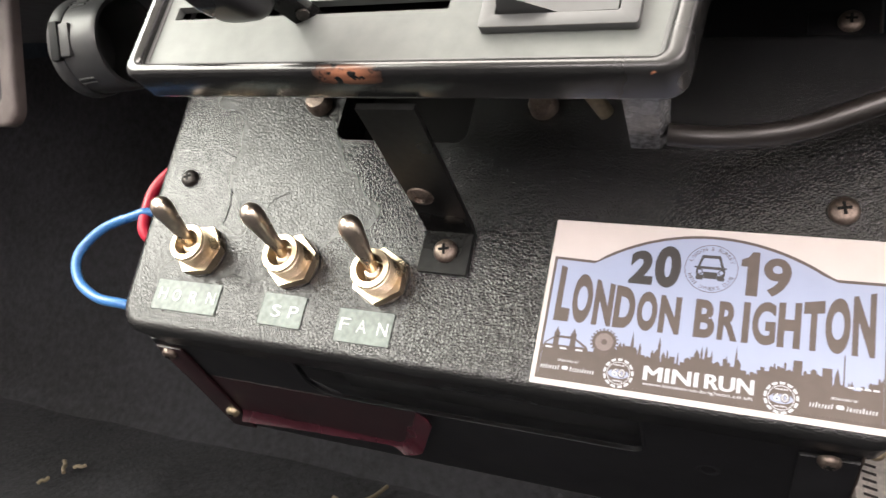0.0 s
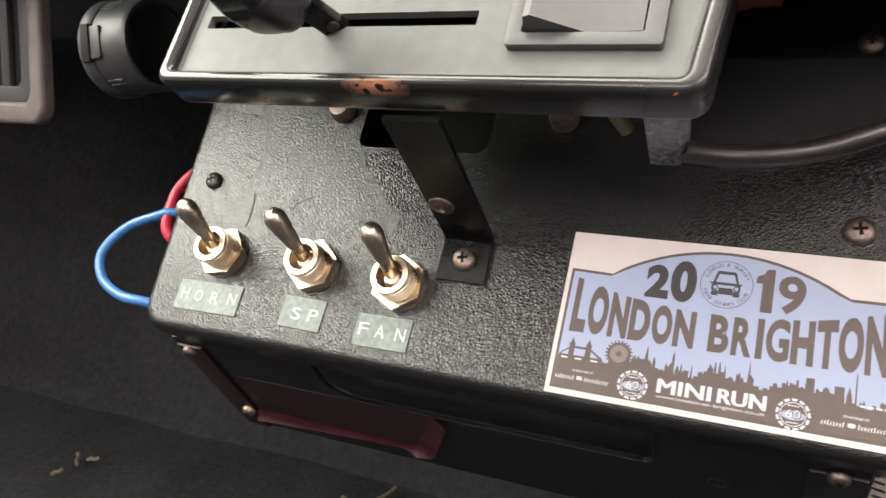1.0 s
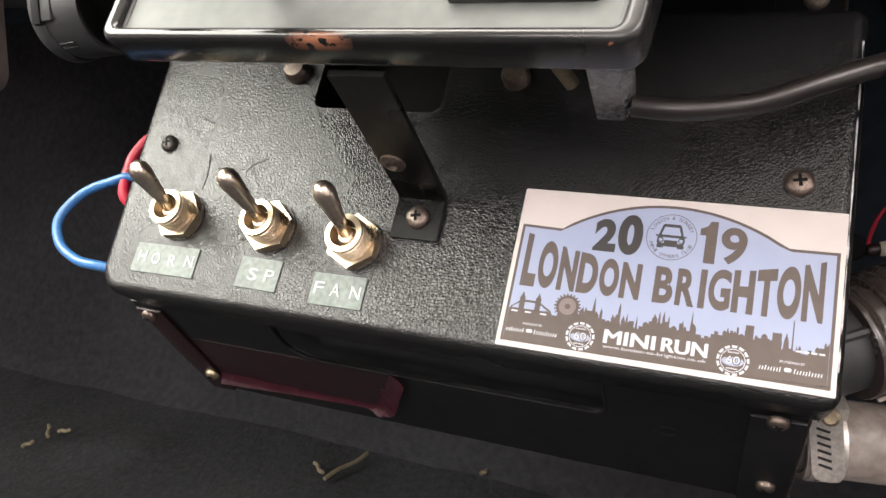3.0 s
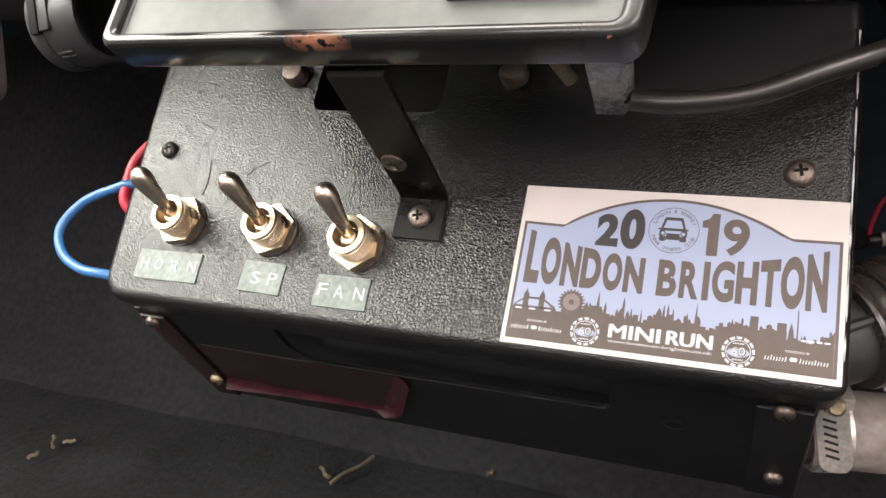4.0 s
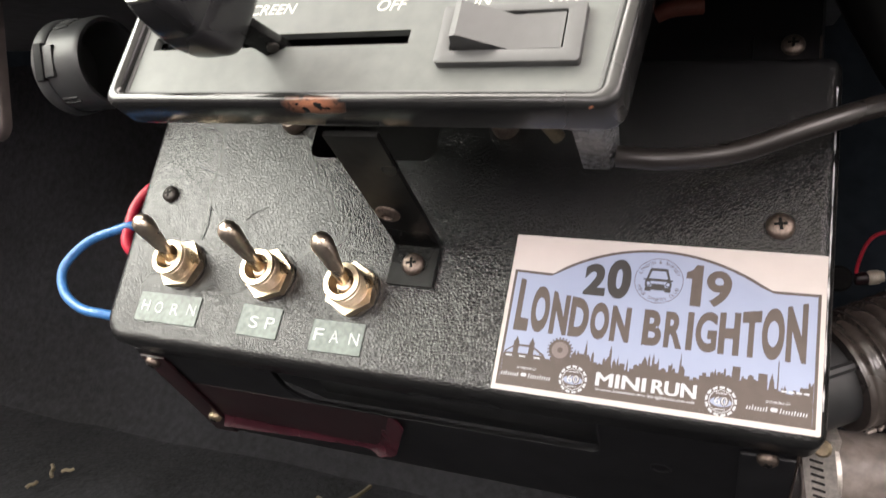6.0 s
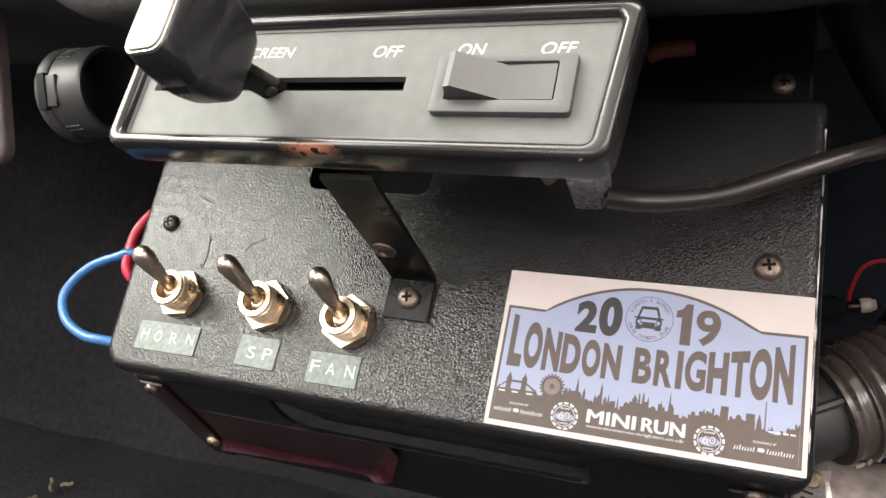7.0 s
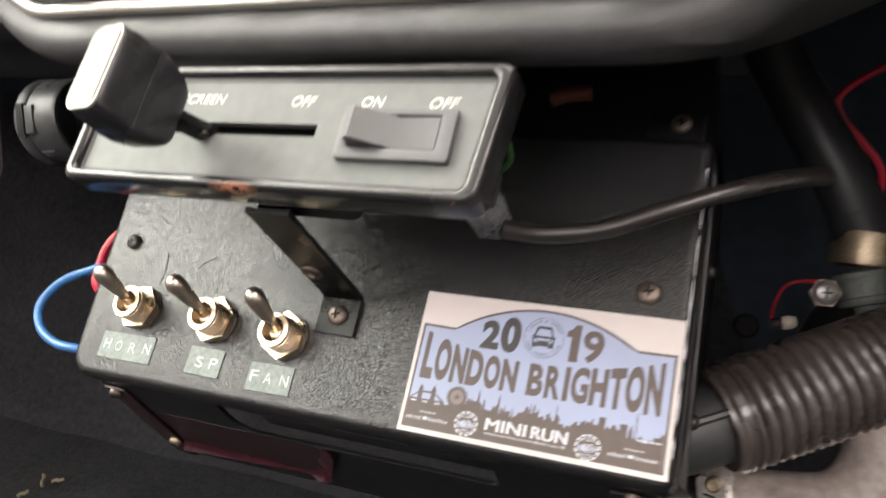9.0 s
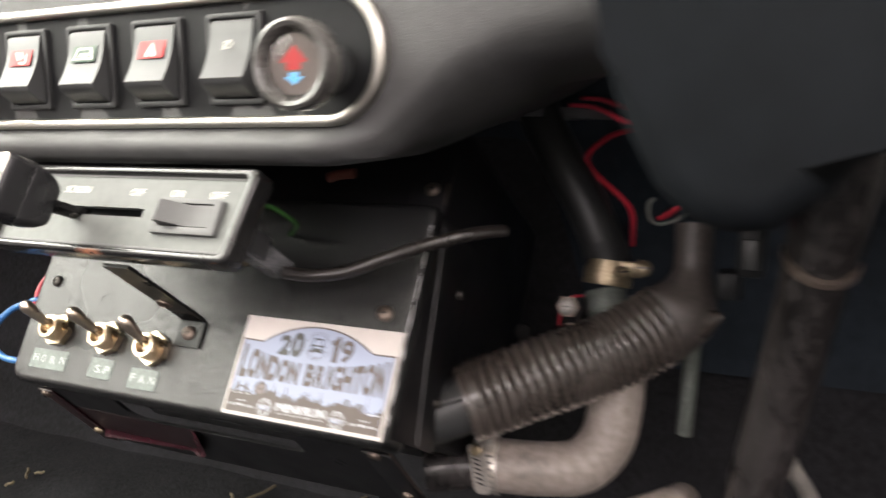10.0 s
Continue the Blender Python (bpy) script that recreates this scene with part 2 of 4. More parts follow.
        me.set_sharp_from_angle(angle=radians(38))
    ob = new(name, me)
    ob.parent = parent
    if where is not None:
        ob.matrix_basis = where
    return tagged(ob, label)


def thing(name, label, category, where, group="", kind=""):
    ob = new(name)
    ob.empty_display_size = 0.01
    ob.matrix_basis = where
    return tagged(ob, label, category, group, kind)


def single(name, bm, mat, label, category, where, group="", kind=""):
    """A thing that is one mesh."""
    ob = part(name, bm, mat, None)
    ob.matrix_basis = where
    return tagged(ob, label, category, group, kind)


def mm(x, y, z, rx=0, ry=0, rz=0):
    return pose(x / 1000, y / 1000, z / 1000, rx, ry, rz)


def add_bevel(bm, width, segments=2, angle=30, edges=None):
    edges = edges or [e for e in bm.edges if len(e.link_faces) == 2 and e.calc_face_angle(0) > radians(angle)]
    if edges and width > 0:
        bmesh.ops.bevel(bm, geom=edges, offset=width, offset_type="OFFSET", segments=segments, profile=0.5, affect="EDGES", clamp_overlap=True)
    return bm


def block(x0, x1, y0, y1, z0, z1, bevel=0.0, segments=2, bm=None):
    own = bmesh.new()
    bmesh.ops.create_cube(own, size=1)
    for v in own.verts:
        v.co = Vector(((x0, x1)[v.co.x > 0], (y0, y1)[v.co.y > 0], (z0, z1)[v.co.z > 0]))
    add_bevel(own, bevel, segments)
    return join(bm, own)


def join(bm, own, m=None):
    if m is not None:
        bmesh.ops.transform(own, matrix=m, verts=own.verts)
    if bm is None:
        return own
    me = bpy.data.meshes.new("tmp")
    own.to_mesh(me)
    own.free()
    bm.from_mesh(me)
    bpy.data.meshes.remove(me)
    return bm


def rounded(x0, x1, y0, y1, r, steps=6):
    """The outline of a rectangle with round corners; r is one radius or four, from the lower left, counter-clockwise."""
    rs = r if isinstance(r, (tuple, list)) else (r,) * 4
    out = []
    for (cx, cy, a), q in zip(((x0, y0, 180), (x1, y0, 270), (x1, y1, 0), (x0, y1, 90)), rs):
        mx, my = cx + (q if cx == x0 else -q), cy + (q if cy == y0 else -q)
        for k in range(steps + 1):
            t = radians(a + 90 * k / steps)
            out.append((mx + q * math.cos(t), my + q * math.sin(t)))
    return out


def disc(cx, cy, r, n=32):
    return [(cx + r * math.cos(2 * math.pi * k / n), cy + r * math.sin(2 * math.pi * k / n)) for k in range(n)]


def prism(outline, z0, z1, bevel=0.0, segments=2, bm=None, both=False):
    own = bmesh.new()
    low = [own.verts.new((x, y, z0)) for x, y in outline]
    high = [own.verts.new((x, y, z1)) for x, y in outline]
    own.faces.new(low[::-1])
    own.faces.new(high)
    for k in range(len(low)):
        own.faces.new((low[k - 1], low[k], high[k], high[k - 1]))
    if bevel:
        edges = [e for e in own.edges if all(v.co.z == z1 for v in e.verts) or (both and all(v.co.z == z0 for v in e.verts))]
        add_bevel(own, bevel, segments, edges=edges)
    return join(bm, own)


def frame_ring(outer, inner, z0, z1, bevel=0.0, segments=3, bm=None):
    """A flat ring between two outlines of equally many points."""
    own = bmesh.new()
    n = len(outer)
    rows = [[own.verts.new((x, y, z)) for x, y in o] for o, z in ((outer, z0), (outer, z1), (inner, z1), (inner, z0))]
    for a, b in zip(rows, rows[1:] + rows[:1]):
        for k in range(n):
            own.faces.new((a[k - 1], a[k], b[k], b[k - 1]))
    own.normal_update()
    if bevel:
        add_bevel(own, bevel, segments, edges=[e for e in own.edges if all(abs(v.co.z - z1) < 1e-6 for v in e.verts) and e.calc_face_angle(0) > 0.5])
    return join(bm, own)


def shrink(outline, d):
    """An outline moved inwards by d (counter-clockwise, gently curved)."""
    n, out = len(outline), []
    for k in range(n):
        (ax, ay), (bx, by), (cx, cy) = outline[k - 1], outline[k], outline[(k + 1) % n]
        tx, ty = cx - ax, cy - ay
        s = math.hypot(tx, ty) or 1
        out.append((bx - d * ty / s, by + d * tx / s))
    return out


def lathe(profile, n=28, bm=None, m=None):
    """A body of revolution about z from (radius, height) pairs."""
    own = bmesh.new()
    rings = []
    for r, z in profile:
        rings.append([own.verts.new((0, 0, z))] if r <= 0 else [own.verts.new((r * math.cos(2 * math.pi * k / n), r * math.sin(2 * math.pi * k / n), z)) for k in range(n)])
    for a, b in zip(rings, rings[1:]):
        for k in range(n):
            if len(a) == 1 and len(b) > 1:
                own.faces.new((a[0], b[k - 1], b[k]))
            elif len(b) == 1 and len(a) > 1:
                own.faces.new((a[k - 1], a[k], b[0]))
            elif len(a) > 1:
                own.faces.new((a[k - 1], a[k], b[k], b[k - 1]))
    return join(bm, own, m)


def spline(points, steps=8):
    """A smooth curve through points (Catmull-Rom)."""
    p = [Vector(q) for q in points]
    p = [2 * p[0] - p[1], *p, 2 * p[-1] - p[-2]]
    out = []
    for a, b, c, d in zip(p, p[1:], p[2:], p[3:]):
        for k in range(steps):
            t = k / steps
            out.append(0.5 * (2 * b + (c - a) * t + (2 * a - 5 * b + 4 * c - d) * t * t + (3 * b - a - 3 * c + d) * t ** 3))
    return out + [p[-2]]


def tube(points, r, n=12, steps=8, bm=None, radius=None, caps=True, smooth=True):
    """A round tube along a curve; radius(u) may vary it from 0 to 1."""
    own = bmesh.new()
    line = spline(points, steps) if smooth else [Vector(q) for q in points]
    side, rings = None, []
    for k, q in enumerate(line):
        ahead = (line[min(k + 1, len(line) - 1)] - line[max(k - 1, 0)]).normalized()
        side = ahead.orthogonal().normalized() if side is None else (side - ahead * side.dot(ahead)).normalized()
        up = ahead.cross(side)
        rad = r * (radius(k / (len(line) - 1)) if radius else 1)
        rings.append([own.verts.new(q + rad * (math.cos(2 * math.pi * j / n) * side + math.sin(2 * math.pi * j / n) * up)) for j in range(n)])
    for a, b in zip(rings, rings[1:]):
        for j in range(n):
            own.faces.new((a[j - 1], a[j], b[j], b[j - 1]))
    if caps:
        own.faces.new(rings[0][::-1]), own.faces.new(rings[-1])
    return join(bm, own)


def words(text, x0, x1, y0, y1, z, depth=0.05, slant=0.0, bold=0.0, warp=None, bm=None):
    """Lettering in the built-in font, fitted to a rectangle; warp(x) stretches it upwards from y0."""
    cu = bpy.data.curves.new("words", "FONT")
    cu.body, cu.shear, cu.offset, cu.resolution_u = text, slant, bold, 7
    ob = bpy.data.objects.new("words", cu)
    me = bpy.data.meshes.new_from_object(ob)
    own = bmesh.new()
    own.from_mesh(me)
    bpy.data.objects.remove(ob), bpy.data.curves.remove(cu), bpy.data.meshes.remove(me)
    for f in own.faces:
        f.smooth = False
    xs, ys = [v.co.x for v in own.verts], [v.co.y for v in own.verts]
    for v in own.verts:
        u, w = (v.co.x - min(xs)) / (max(xs) - min(xs)), (v.co.y - min(ys)) / (max(ys) - min(ys))
        x = x0 + u * (x1 - x0)
        v.co = Vector((x, y0 + w * (y1 - y0) * (warp(x) if warp else 1), z))
    if depth:
        out = bmesh.ops.extrude_face_region(own, geom=own.faces[:])
        bmesh.ops.translate(own, vec=(0, 0, depth), verts=[g for g in out["geom"] if isinstance(g, bmesh.types.BMVert)])
    return join(bm, own)


def screw(name, parent, mat, where, r=3.6, label=""):
    """A pan-head screw; a raised dark cross stands for its shaded recess."""
    bm = lathe([(0, 0), (r, 0), (r, 0.5), (r * 0.94, 1.2), (r * 0.75, 1.75), (r * 0.4, 2.05), (0, 2.15)], 24)
    head = part(name, bm, mat, parent, label, where=where)
    cross = block(-r * 0.46, r * 0.46, -0.42, 0.42, 1.5, 2.19, 0.12)
    cross = block(-0.42, 0.42, -r * 0.46, r * 0.46, 1.5, 2.185, 0.12, bm=cross)
    part("cross_shade", cross, SHADEBLACK, head, smooth=False)
    return head


# ---- the cabin that closes the place ----
def wall_with_opening(name, label, where, w, h, t, hole, mat, category="wall"):
    """A wall in its own x-z plane, of thickness t, with a window opening through it (x0, x1, z0, z1), in millimetres."""
    x0, x1, z0, z1 = hole
    bm = block(-w / 2, w / 2, 0, t, 0, z0)
    bm = block(-w / 2, w / 2, 0, t, z1, h, bm=bm)
    bm = block(-w / 2, x0, 0, t, z0, z1, bm=bm)
    bm = block(x1, w / 2, 0, t, z0, z1, bm=bm)
    return single(name, bm, mat, label, category, where, kind="structure")


floor_bm = bmesh.new()
bmesh.ops.create_grid(floor_bm, x_segments=120, y_segments=150, size=1)
for v in floor_bm.verts:
    v.co = Vector((v.co.x * 700 - 30, v.co.y * 1000 - 620, 0))
    rise = max(0.0, v.co.y - 255)
    side = min(1.0, max(0.0, (v.co.x - 20) / 100))
    v.co.z = (0.05 - 0.035 * side * side * (3 - 2 * side)) * rise ** 2 + 3.2 * noise.noise(v.co * 0.018) + 1.1 * noise.noise(v.co * 0.09)
single("floor", floor_bm, CARPET, "worn black carpet with crumbs of straw", "carpet", pose(0, 0, 0), kind="structure")
# Unseen ceiling and walls added to close the cabin; grey sides act as reflectors.
single("ceiling", block(-730, 670, -1640, -285, 1100, 1120, 4), LINER, "plain pale headlining", "ceiling", pose(0, 0, 0), kind="structure")
wall_with_opening("wall_left", "unseen grey door side with a window opening, added for bounce", pose(-0.70, -0.62, 0, 0, 0, 90), 2060, 1100, 30, (-360, 680, 500, 1080), BOUNCEGREY)
wall_with_opening("wall_right", "unseen grey door side with a window opening, added for bounce", pose(0.67, -0.62, 0, 0, 0, 90), 2060, 1100, 30, (-360, 680, 590, 950), BOUNCEGREY)
wall_with_opening("wall_rear", "unseen grey rear wall with a window opening, added for bounce", pose(-0.03, -1.66, 0), 1400, 1100, 30, (-430, 430, 560, 890), BOUNCEGREY)
single("wall_front", block(-730, 670, 380, 410, 0, 590), BULKHEAD, "dark bulkhead below the windscreen opening", "wall", pose(0, 0, 0), kind="structure")
single("parcel_shelf", prism(rounded(-660, 96, 20, 330, 8), 126, 132, 2), SHELF, "black covered shelf under the dashboard", "shelf", ROOM, kind="structure")
single("bulkhead_lining", block(-690, 640, 332, 340, -60, 380), BULKHEAD, "dark lining board behind the heater", "bulkhead", ROOM, kind="structure")


# ---- heater unit ----
heater = thing("heater_unit", "black heater box covered in grained leathercloth, hung under the shelf", "heater", HEATER)


def slant(outline):
    return [(x - (max(0.0, y) * 0.062 if x < -60 else 0.0), y) for x, y in outline]


def rolled_cover(roll=3.6, steps=8):
    """The front cover: its far side runs slightly outwards, its edges are rolled over, its lower corners round."""
    bm = bmesh.new()
    rings = []
    for k in range(-1, steps + 1):
        a = radians(90 * max(k, 0) / steps)
        inset, z = roll * (1 - math.cos(a)), (-17.0 if k < 0 else -roll + roll * math.sin(a))
        q = tuple(max(0.25, r - inset) for r in (9.0, 4.4, 4.2, 4.2))
        rings.append([bm.verts.new((x, y, z)) for x, y in slant(rounded(-136.0 + inset, 80.0 - inset, -2.8 + inset, 102.2 - inset, q, 8))])
    for a, b in zip(rings, rings[1:]):
        for k in range(len(a)):
            bm.faces.new((a[k - 1], a[k], b[k], b[k - 1]))
    bm.faces.new(rings[0][::-1]), bm.faces.new(rings[-1])
    return bm


bm = rolled_cover()
cover = part("front_cover", bm, VINYL, heater, "grained black leathercloth cover")
# The opening in the cover behind the control panel goes through it.
def cut_through(ob, bm):
    bmesh.ops.scale(bm, vec=(0.001,) * 3, verts=bm.verts)
    bmesh.ops.recalc_face_normals(bm, faces=bm.faces)
    me = bpy.data.meshes.new("cutter")
    bm.to_mesh(me)
    bm.free()
    tool = bpy.data.objects.new("cutter", me)
    scene.collection.objects.link(tool)
    tool.matrix_world = HEATER
    mod = ob.modifiers.new("cut", "BOOLEAN")
    mod.operation, mod.object, mod.solver = "DIFFERENCE", tool, "EXACT"
    bpy.context.view_layer.update()
    cut = bpy.data.meshes.new_from_object(ob.evaluated_get(bpy.context.evaluated_depsgraph_get()))
    ob.modifiers.clear()
    ob.data = cut
    cut.shade_smooth()
    cut.set_sharp_from_angle(angle=radians(38))
    bpy.data.objects.remove(tool)


# This thin pale tube paints the sparkle of light along the rolled edge.
part("edge_glint", tube([(78.55, 6, -1.2), (78.6, 50, -1.2), (78.55, 92, -1.2)], 0.5, 8, 12, radius=lambda v: 0.85 + 0.25 * math.sin(v * 61) * math.sin(v * 23)), EDGEGLINT, heater, "pale speckled highlight put along the leathercloth's edge")
cut_through(cover, prism(rounded(-75.4, -31.3, 65.8, 92, 3.8), -30, 20))

# Dark plate added so the opening looks deep in shade.
part("opening_shade", block(-80, -27, 62, 96, -16.9, -16.2), SHADEBLACK, heater, smooth=False)
# Added black sheet that puts the shade on the cover's right end.
part("side_shade", prism([(2, -5.2), (99, -5.2), (99, -48), (2, -48)], 79.9, 80.25, 0.1), STEEL, heater, "black sheet put over the cover's shaded end", where=Matrix(((0, 0, 1, 0), (1, 0, 0, 0), (0, 1, 0, 0), (0, 0, 0, 1))))
part("flange_line", tube([(80.4, 3, -29.2), (80.4, 36.6, -21.5), (80.4, 64, -16.3), (80.4, 95, -10.6)], 0.36, 8, 8), FLANGEGREY, heater, "thin greyish line of the casing's flange")
for y, z in ((74.1, -40.8), (23.2, -40.4)):
    screw("side_screw", heater, DARKSCREW, mm(80.2, y, z, 0, 90, 0), 2.5)
body = block(-132, 76.5, 6, 150, -150, -16.8, 3)
part("body", body, STEEL, heater, "black painted steel casing")

# The lower face slopes away below the cover: u runs across it, v down it.
LOWER = mm(0, -2.7, -15.4) @ Matrix.Rotation(radians(72.8), 4, "X")


bm = block(-133, 75.3, -59, -19.2, -1.2, 0)
bm = block(25.2, 75.3, -19.2, 1.2, -1.2, 0, bm=bm)
part("lower_panel", bm, STEEL, heater, "satin black lower panel with an outlet slot", where=LOWER)
part("side_panel", block(-133, -77.8, -19.2, 1.2, -1.2, 0), STEEL, heater, "dark panel beside the slot", where=LOWER)
part("slot_lip", frame_ring(rounded(-79, 26.2, -20.2, 1.2, (10, 4, 1, 1), 6), rounded(-78, 25.4, -19.2, 0.6, (9.4, 3.5, 1, 1), 6), -1.4, 0.15, 0.1), STEEL, heater, where=LOWER)
part("slot_corner", prism([(-79, -20), (-68, -20), (-71.5, -18.7), (-74.8, -16), (-77, -12.6), (-78, -9)], -1.0, -0.05), STEEL, heater, where=LOWER)
vane = block(-66, 25, -17.4, -1.0, -4.6, -3.8, 0.3)
part("outlet_vane", vane, SURROUND, heater, "smooth black vane inside the slot", where=LOWER)
part("outlet_back", block(-82, 30, -24, 3, -22, -21), MATT, heater, where=LOWER)
for x0, x1 in ((-132.0, -121.6), (62.0, 75.0)):
    part("corner_strip", block(x0, x1, -58.6, -1.6, 0.05, 1.3, 0.4), DARKMAROON if x0 < 0 else STEEL, heater, "narrow black corner strip", where=LOWER)
for x, y, m in ((-127.4, -4.2, OLDSCREW), (-124.6, -44.8, BRASS), (68.5, -1.4, OLDSCREW), (69.0, -43.2, OLDSCREW)):
    screw("strip_screw", heater, m, LOWER @ mm(x, y, 1.3, 0, 0, 25), 2.6, "small worn cross-head screw")
part("worn_corner", tube([(75.4, 0.5, 0.2), (75.5, -28, 0.3), (75.4, -58, 0.2)], 0.4, 8, 10, radius=lambda v: 0.8 + 0.4 * math.sin(v * 47) * math.sin(v * 19)), OLDSCREW, heater, "bare worn corner of the casing", where=LOWER)
part("blank_hole", lathe([(1.9, 0.02), (2.6, 0.35), (3.1, 0.02)], 20), STEEL, heater, where=LOWER @ mm(42, -22.5, 0))
# The flap in the lower panel.
def flap_sheet(lip):
    """A thin sheet on the lower panel whose bottom and free side curl outwards; either the flat of it or its lip."""
    own = bmesh.new()
    nu, nv, grid = 30, 24, []
    for j in range(nv + 1):
        v = -48.0 + 28.2 * (j / nv) ** 1.5
        right = -48.5 + 12.5 * min(1.0, max(0.0, (v + 48) / 29)) - 6.0 * max(0.0, (-42.5 - v) / 6.0) ** 2
        row = []
        for k in range(nu + 1):
            f = 1 - (1 - k / nu) ** 1.6
            u = -121.2 + (right + 121.2) * f
            low, side = max(0.0, 1 - (v + 48.0 + 0.03 * (u + 121)) / 4.2), max(0.0, 1 - (right - u) / 8)
            curl = min(1.0, (low ** 2 + side ** 2) ** 0.5)
            row.append((own.verts.new((u, v, 0.15 + 3.4 * curl ** 2.2)), curl > 0.02))
        grid.append(row)
    for a, b in zip(grid, grid[1:]):
        for k in range(nu):
            quad = (a[k], a[k + 1], b[k + 1], b[k])
            if all(q[1] for q in quad) == lip:
                own.faces.new([q[0] for q in quad])
    bmesh.ops.delete(own, geom=[v for v in own.verts if not v.link_faces], context="VERTS")
    bmesh.ops.solidify(own, geom=own.faces[:], thickness=0.3)
    return own


# The flat takes the darker maroon, the curled lip the brighter one.
flap = part("outlet_flap", flap_sheet(False), DARKMAROON, heater, "dark maroon flap", where=LOWER)
part("lip", flap_sheet(True), MAROON, flap, "curled maroon lip")
screw("cover_screw", heater, DARKSCREW, mm(-125.7, 49.5, 0, 0, 0, 20), 3.0, "small black screw")
screw("cover_screw", heater, OLDSCREW, mm(67.2, 50.9, 0, 0, 0, 10), 3.5, "worn grey cross-head screw")
# The fixing tab over the top edge.
part("fixing_tab", block(57, 75.2, 101, 119.5, -16.7, -15.3, 0.4), STEEL, heater, "black fixing tab over the top edge")
screw("tab_screw", heater, OLDSCREW, mm(67.9, 115.4, -15.3), 3.4, "tarnished cross-head screw")
# Strip added to draw the glint on the tab's side.
part("tab_glint", tube([(75.3, 108, -15.4), (75.35, 113, -15.3), (75.3, 118.6, -15.4)], 0.35, 8, 4), OLDSCREW, heater, "thin metal strip put in for the glint on the tab's edge")
# Bolts that show through from behind the panel.
for x in (-83.9, -9.8):
    part("cover_bolt", lathe([(0, 0), (4.2, 0), (4.2, 2.8), (3.3, 4.2), (0, 4.6)], 18), OLDSCREW, heater, "dull worn bolt", where=mm(x, 78, 0))

# ---- control panel ----
panel = thing("heater_control_unit", "grey-black heater control panel with a chipped raised rim", "heater control", HEATER)


def leaning(outline):
    """The panel's far end leans: its lower corner is drawn in."""
    return [(x - (3.6 * (84.2 - y) / 39 if x > 20 else 0.0), y) for x, y in outline]


outer = leaning(rounded(-93.5, 39.0, 45.7, 84.0, (3.6, 4.2, 4.0, 3.0), 6))
inner = leaning(rounded(-89.2, 34.6, 49.4, 80.2, (1.4, 1.8, 1.8, 1.4), 6))
rim = frame_ring(outer, inner, 55.5, 66.6, 1.9, 5)
part("rim", rim, RIM, panel, "glossy black rim with rust chips")
part("groove", frame_ring(shrink(inner, -0.4), shrink(inner, 1.0), 62.5, 64.5, 0.3, 2), ROCKER, panel)
bm = frame_ring(leaning(rounded(-89.6, 35.0, 49.0, 80.6, 0.4, 3)), rounded(-85.3, -13.2, 62.5, 66.2, 0.3, 3), 62, 64.2)
part("fascia", bm, FACE, panel, "satin grey-black fascia with a slot", smooth=False)
part("slot_back", block(-86.5, -12, 61, 68, 57, 57.6), MATT, panel)
part("back_box", block(-88, 29, 51, 80, 50, 57, 1.5), STEEL, panel)
for text, x0, x1, y0, y1, s in (("SCREEN", -60.8, -45.4, 72.0, 75.0, 0.25), ("OFF", -23.3, -15.7, 71.6, 74.7, 0.25), ("ON", -1.9, 4.7, 71.7, 74.7, 0.2), ("OFF", 17.4, 25.3, 71.5, 74.6, 0.25)):
    part("lettering", words(text, x0, x1, y0, y1, 64.2, 0.06, s, 0.005), INK, panel, "cream printed lettering", smooth=False)
# Fan rocker.
bm = frame_ring(rounded(-5.0, 26.4, 55.9, 70.4, 0.8, 3), rounded(-1.9, 22.6, 58.9, 68.4, 0.5, 3), 64.2, 66.4, 0.3, 2)
rocker = part("fan_switch", bm, ROCKER, panel, "black rocker switch, on")
bm = bmesh.new()
prof = [(-1.5, 62.5), (-1.5, 65.0), (-0.6, 70.6), (0.9, 71.2), (11.0, 65.7), (22.2, 66.0), (22.2, 62.5)]
rows = [[bm.verts.new((x, y, z)) for x, z in prof] for y in (59.3, 68.0)]
bm.faces.new(rows[0]), bm.faces.new(rows[1][::-1])
for k in range(len(prof)):
    bm.faces.new((rows[0][k - 1], rows[0][k], rows[1][k], rows[1][k - 1]))
part("rocker", add_bevel(bm, 0.45, 3, 25), ROCKER, rocker, "smooth black rocker")

# Slider lever and its knob.
lever_line = [Vector((-47.0, 63.2, 60.0)), Vector((-51.6, 61.0, 77.4))]
lever = block(-1.7, 1.7, -2.6, 2.6, 0, (lever_line[1] - lever_line[0]).length, 0.4)
lever_ob = part("slider_lever", lever, STRAP, panel, "flat black lever", where=Matrix.Translation(lever_line[0] / 1000) @ (lever_line[1] - lever_line[0]).to_track_quat("Z", "Y").to_matrix().to_4x4())
screw_bm = lathe([(0, 0), (1.5, 0), (1.5, 0.9), (0, 1.2)], 12)
part("lever_pin", screw_bm, DARKSCREW, lever_ob, where=mm(1.4, 0.8, 6.2, 0, 90, 0))
knob_shape = rounded(-6.4, 6.4, -12.8, 12.8, 3.4, 7)
bm = bmesh.new()
levels = ((0, 0.66, 0.60), (0.8, 0.76, 0.68), (2.2, 0.84, 0.76), (4.2, 0.91, 0.85), (7.4, 0.97, 0.93), (10, 0.99, 0.98), (13, 1.0, 1.0), (13.35, 0.98, 0.985), (13.7, 1.0, 1.0), (20.5, 0.95, 0.96), (23.0, 0.90, 0.92), (24.0, 0.83, 0.87))
rings = [[bm.verts.new((x * sx, y * sy, z)) for x, y in knob_shape] for z, sx, sy in levels]
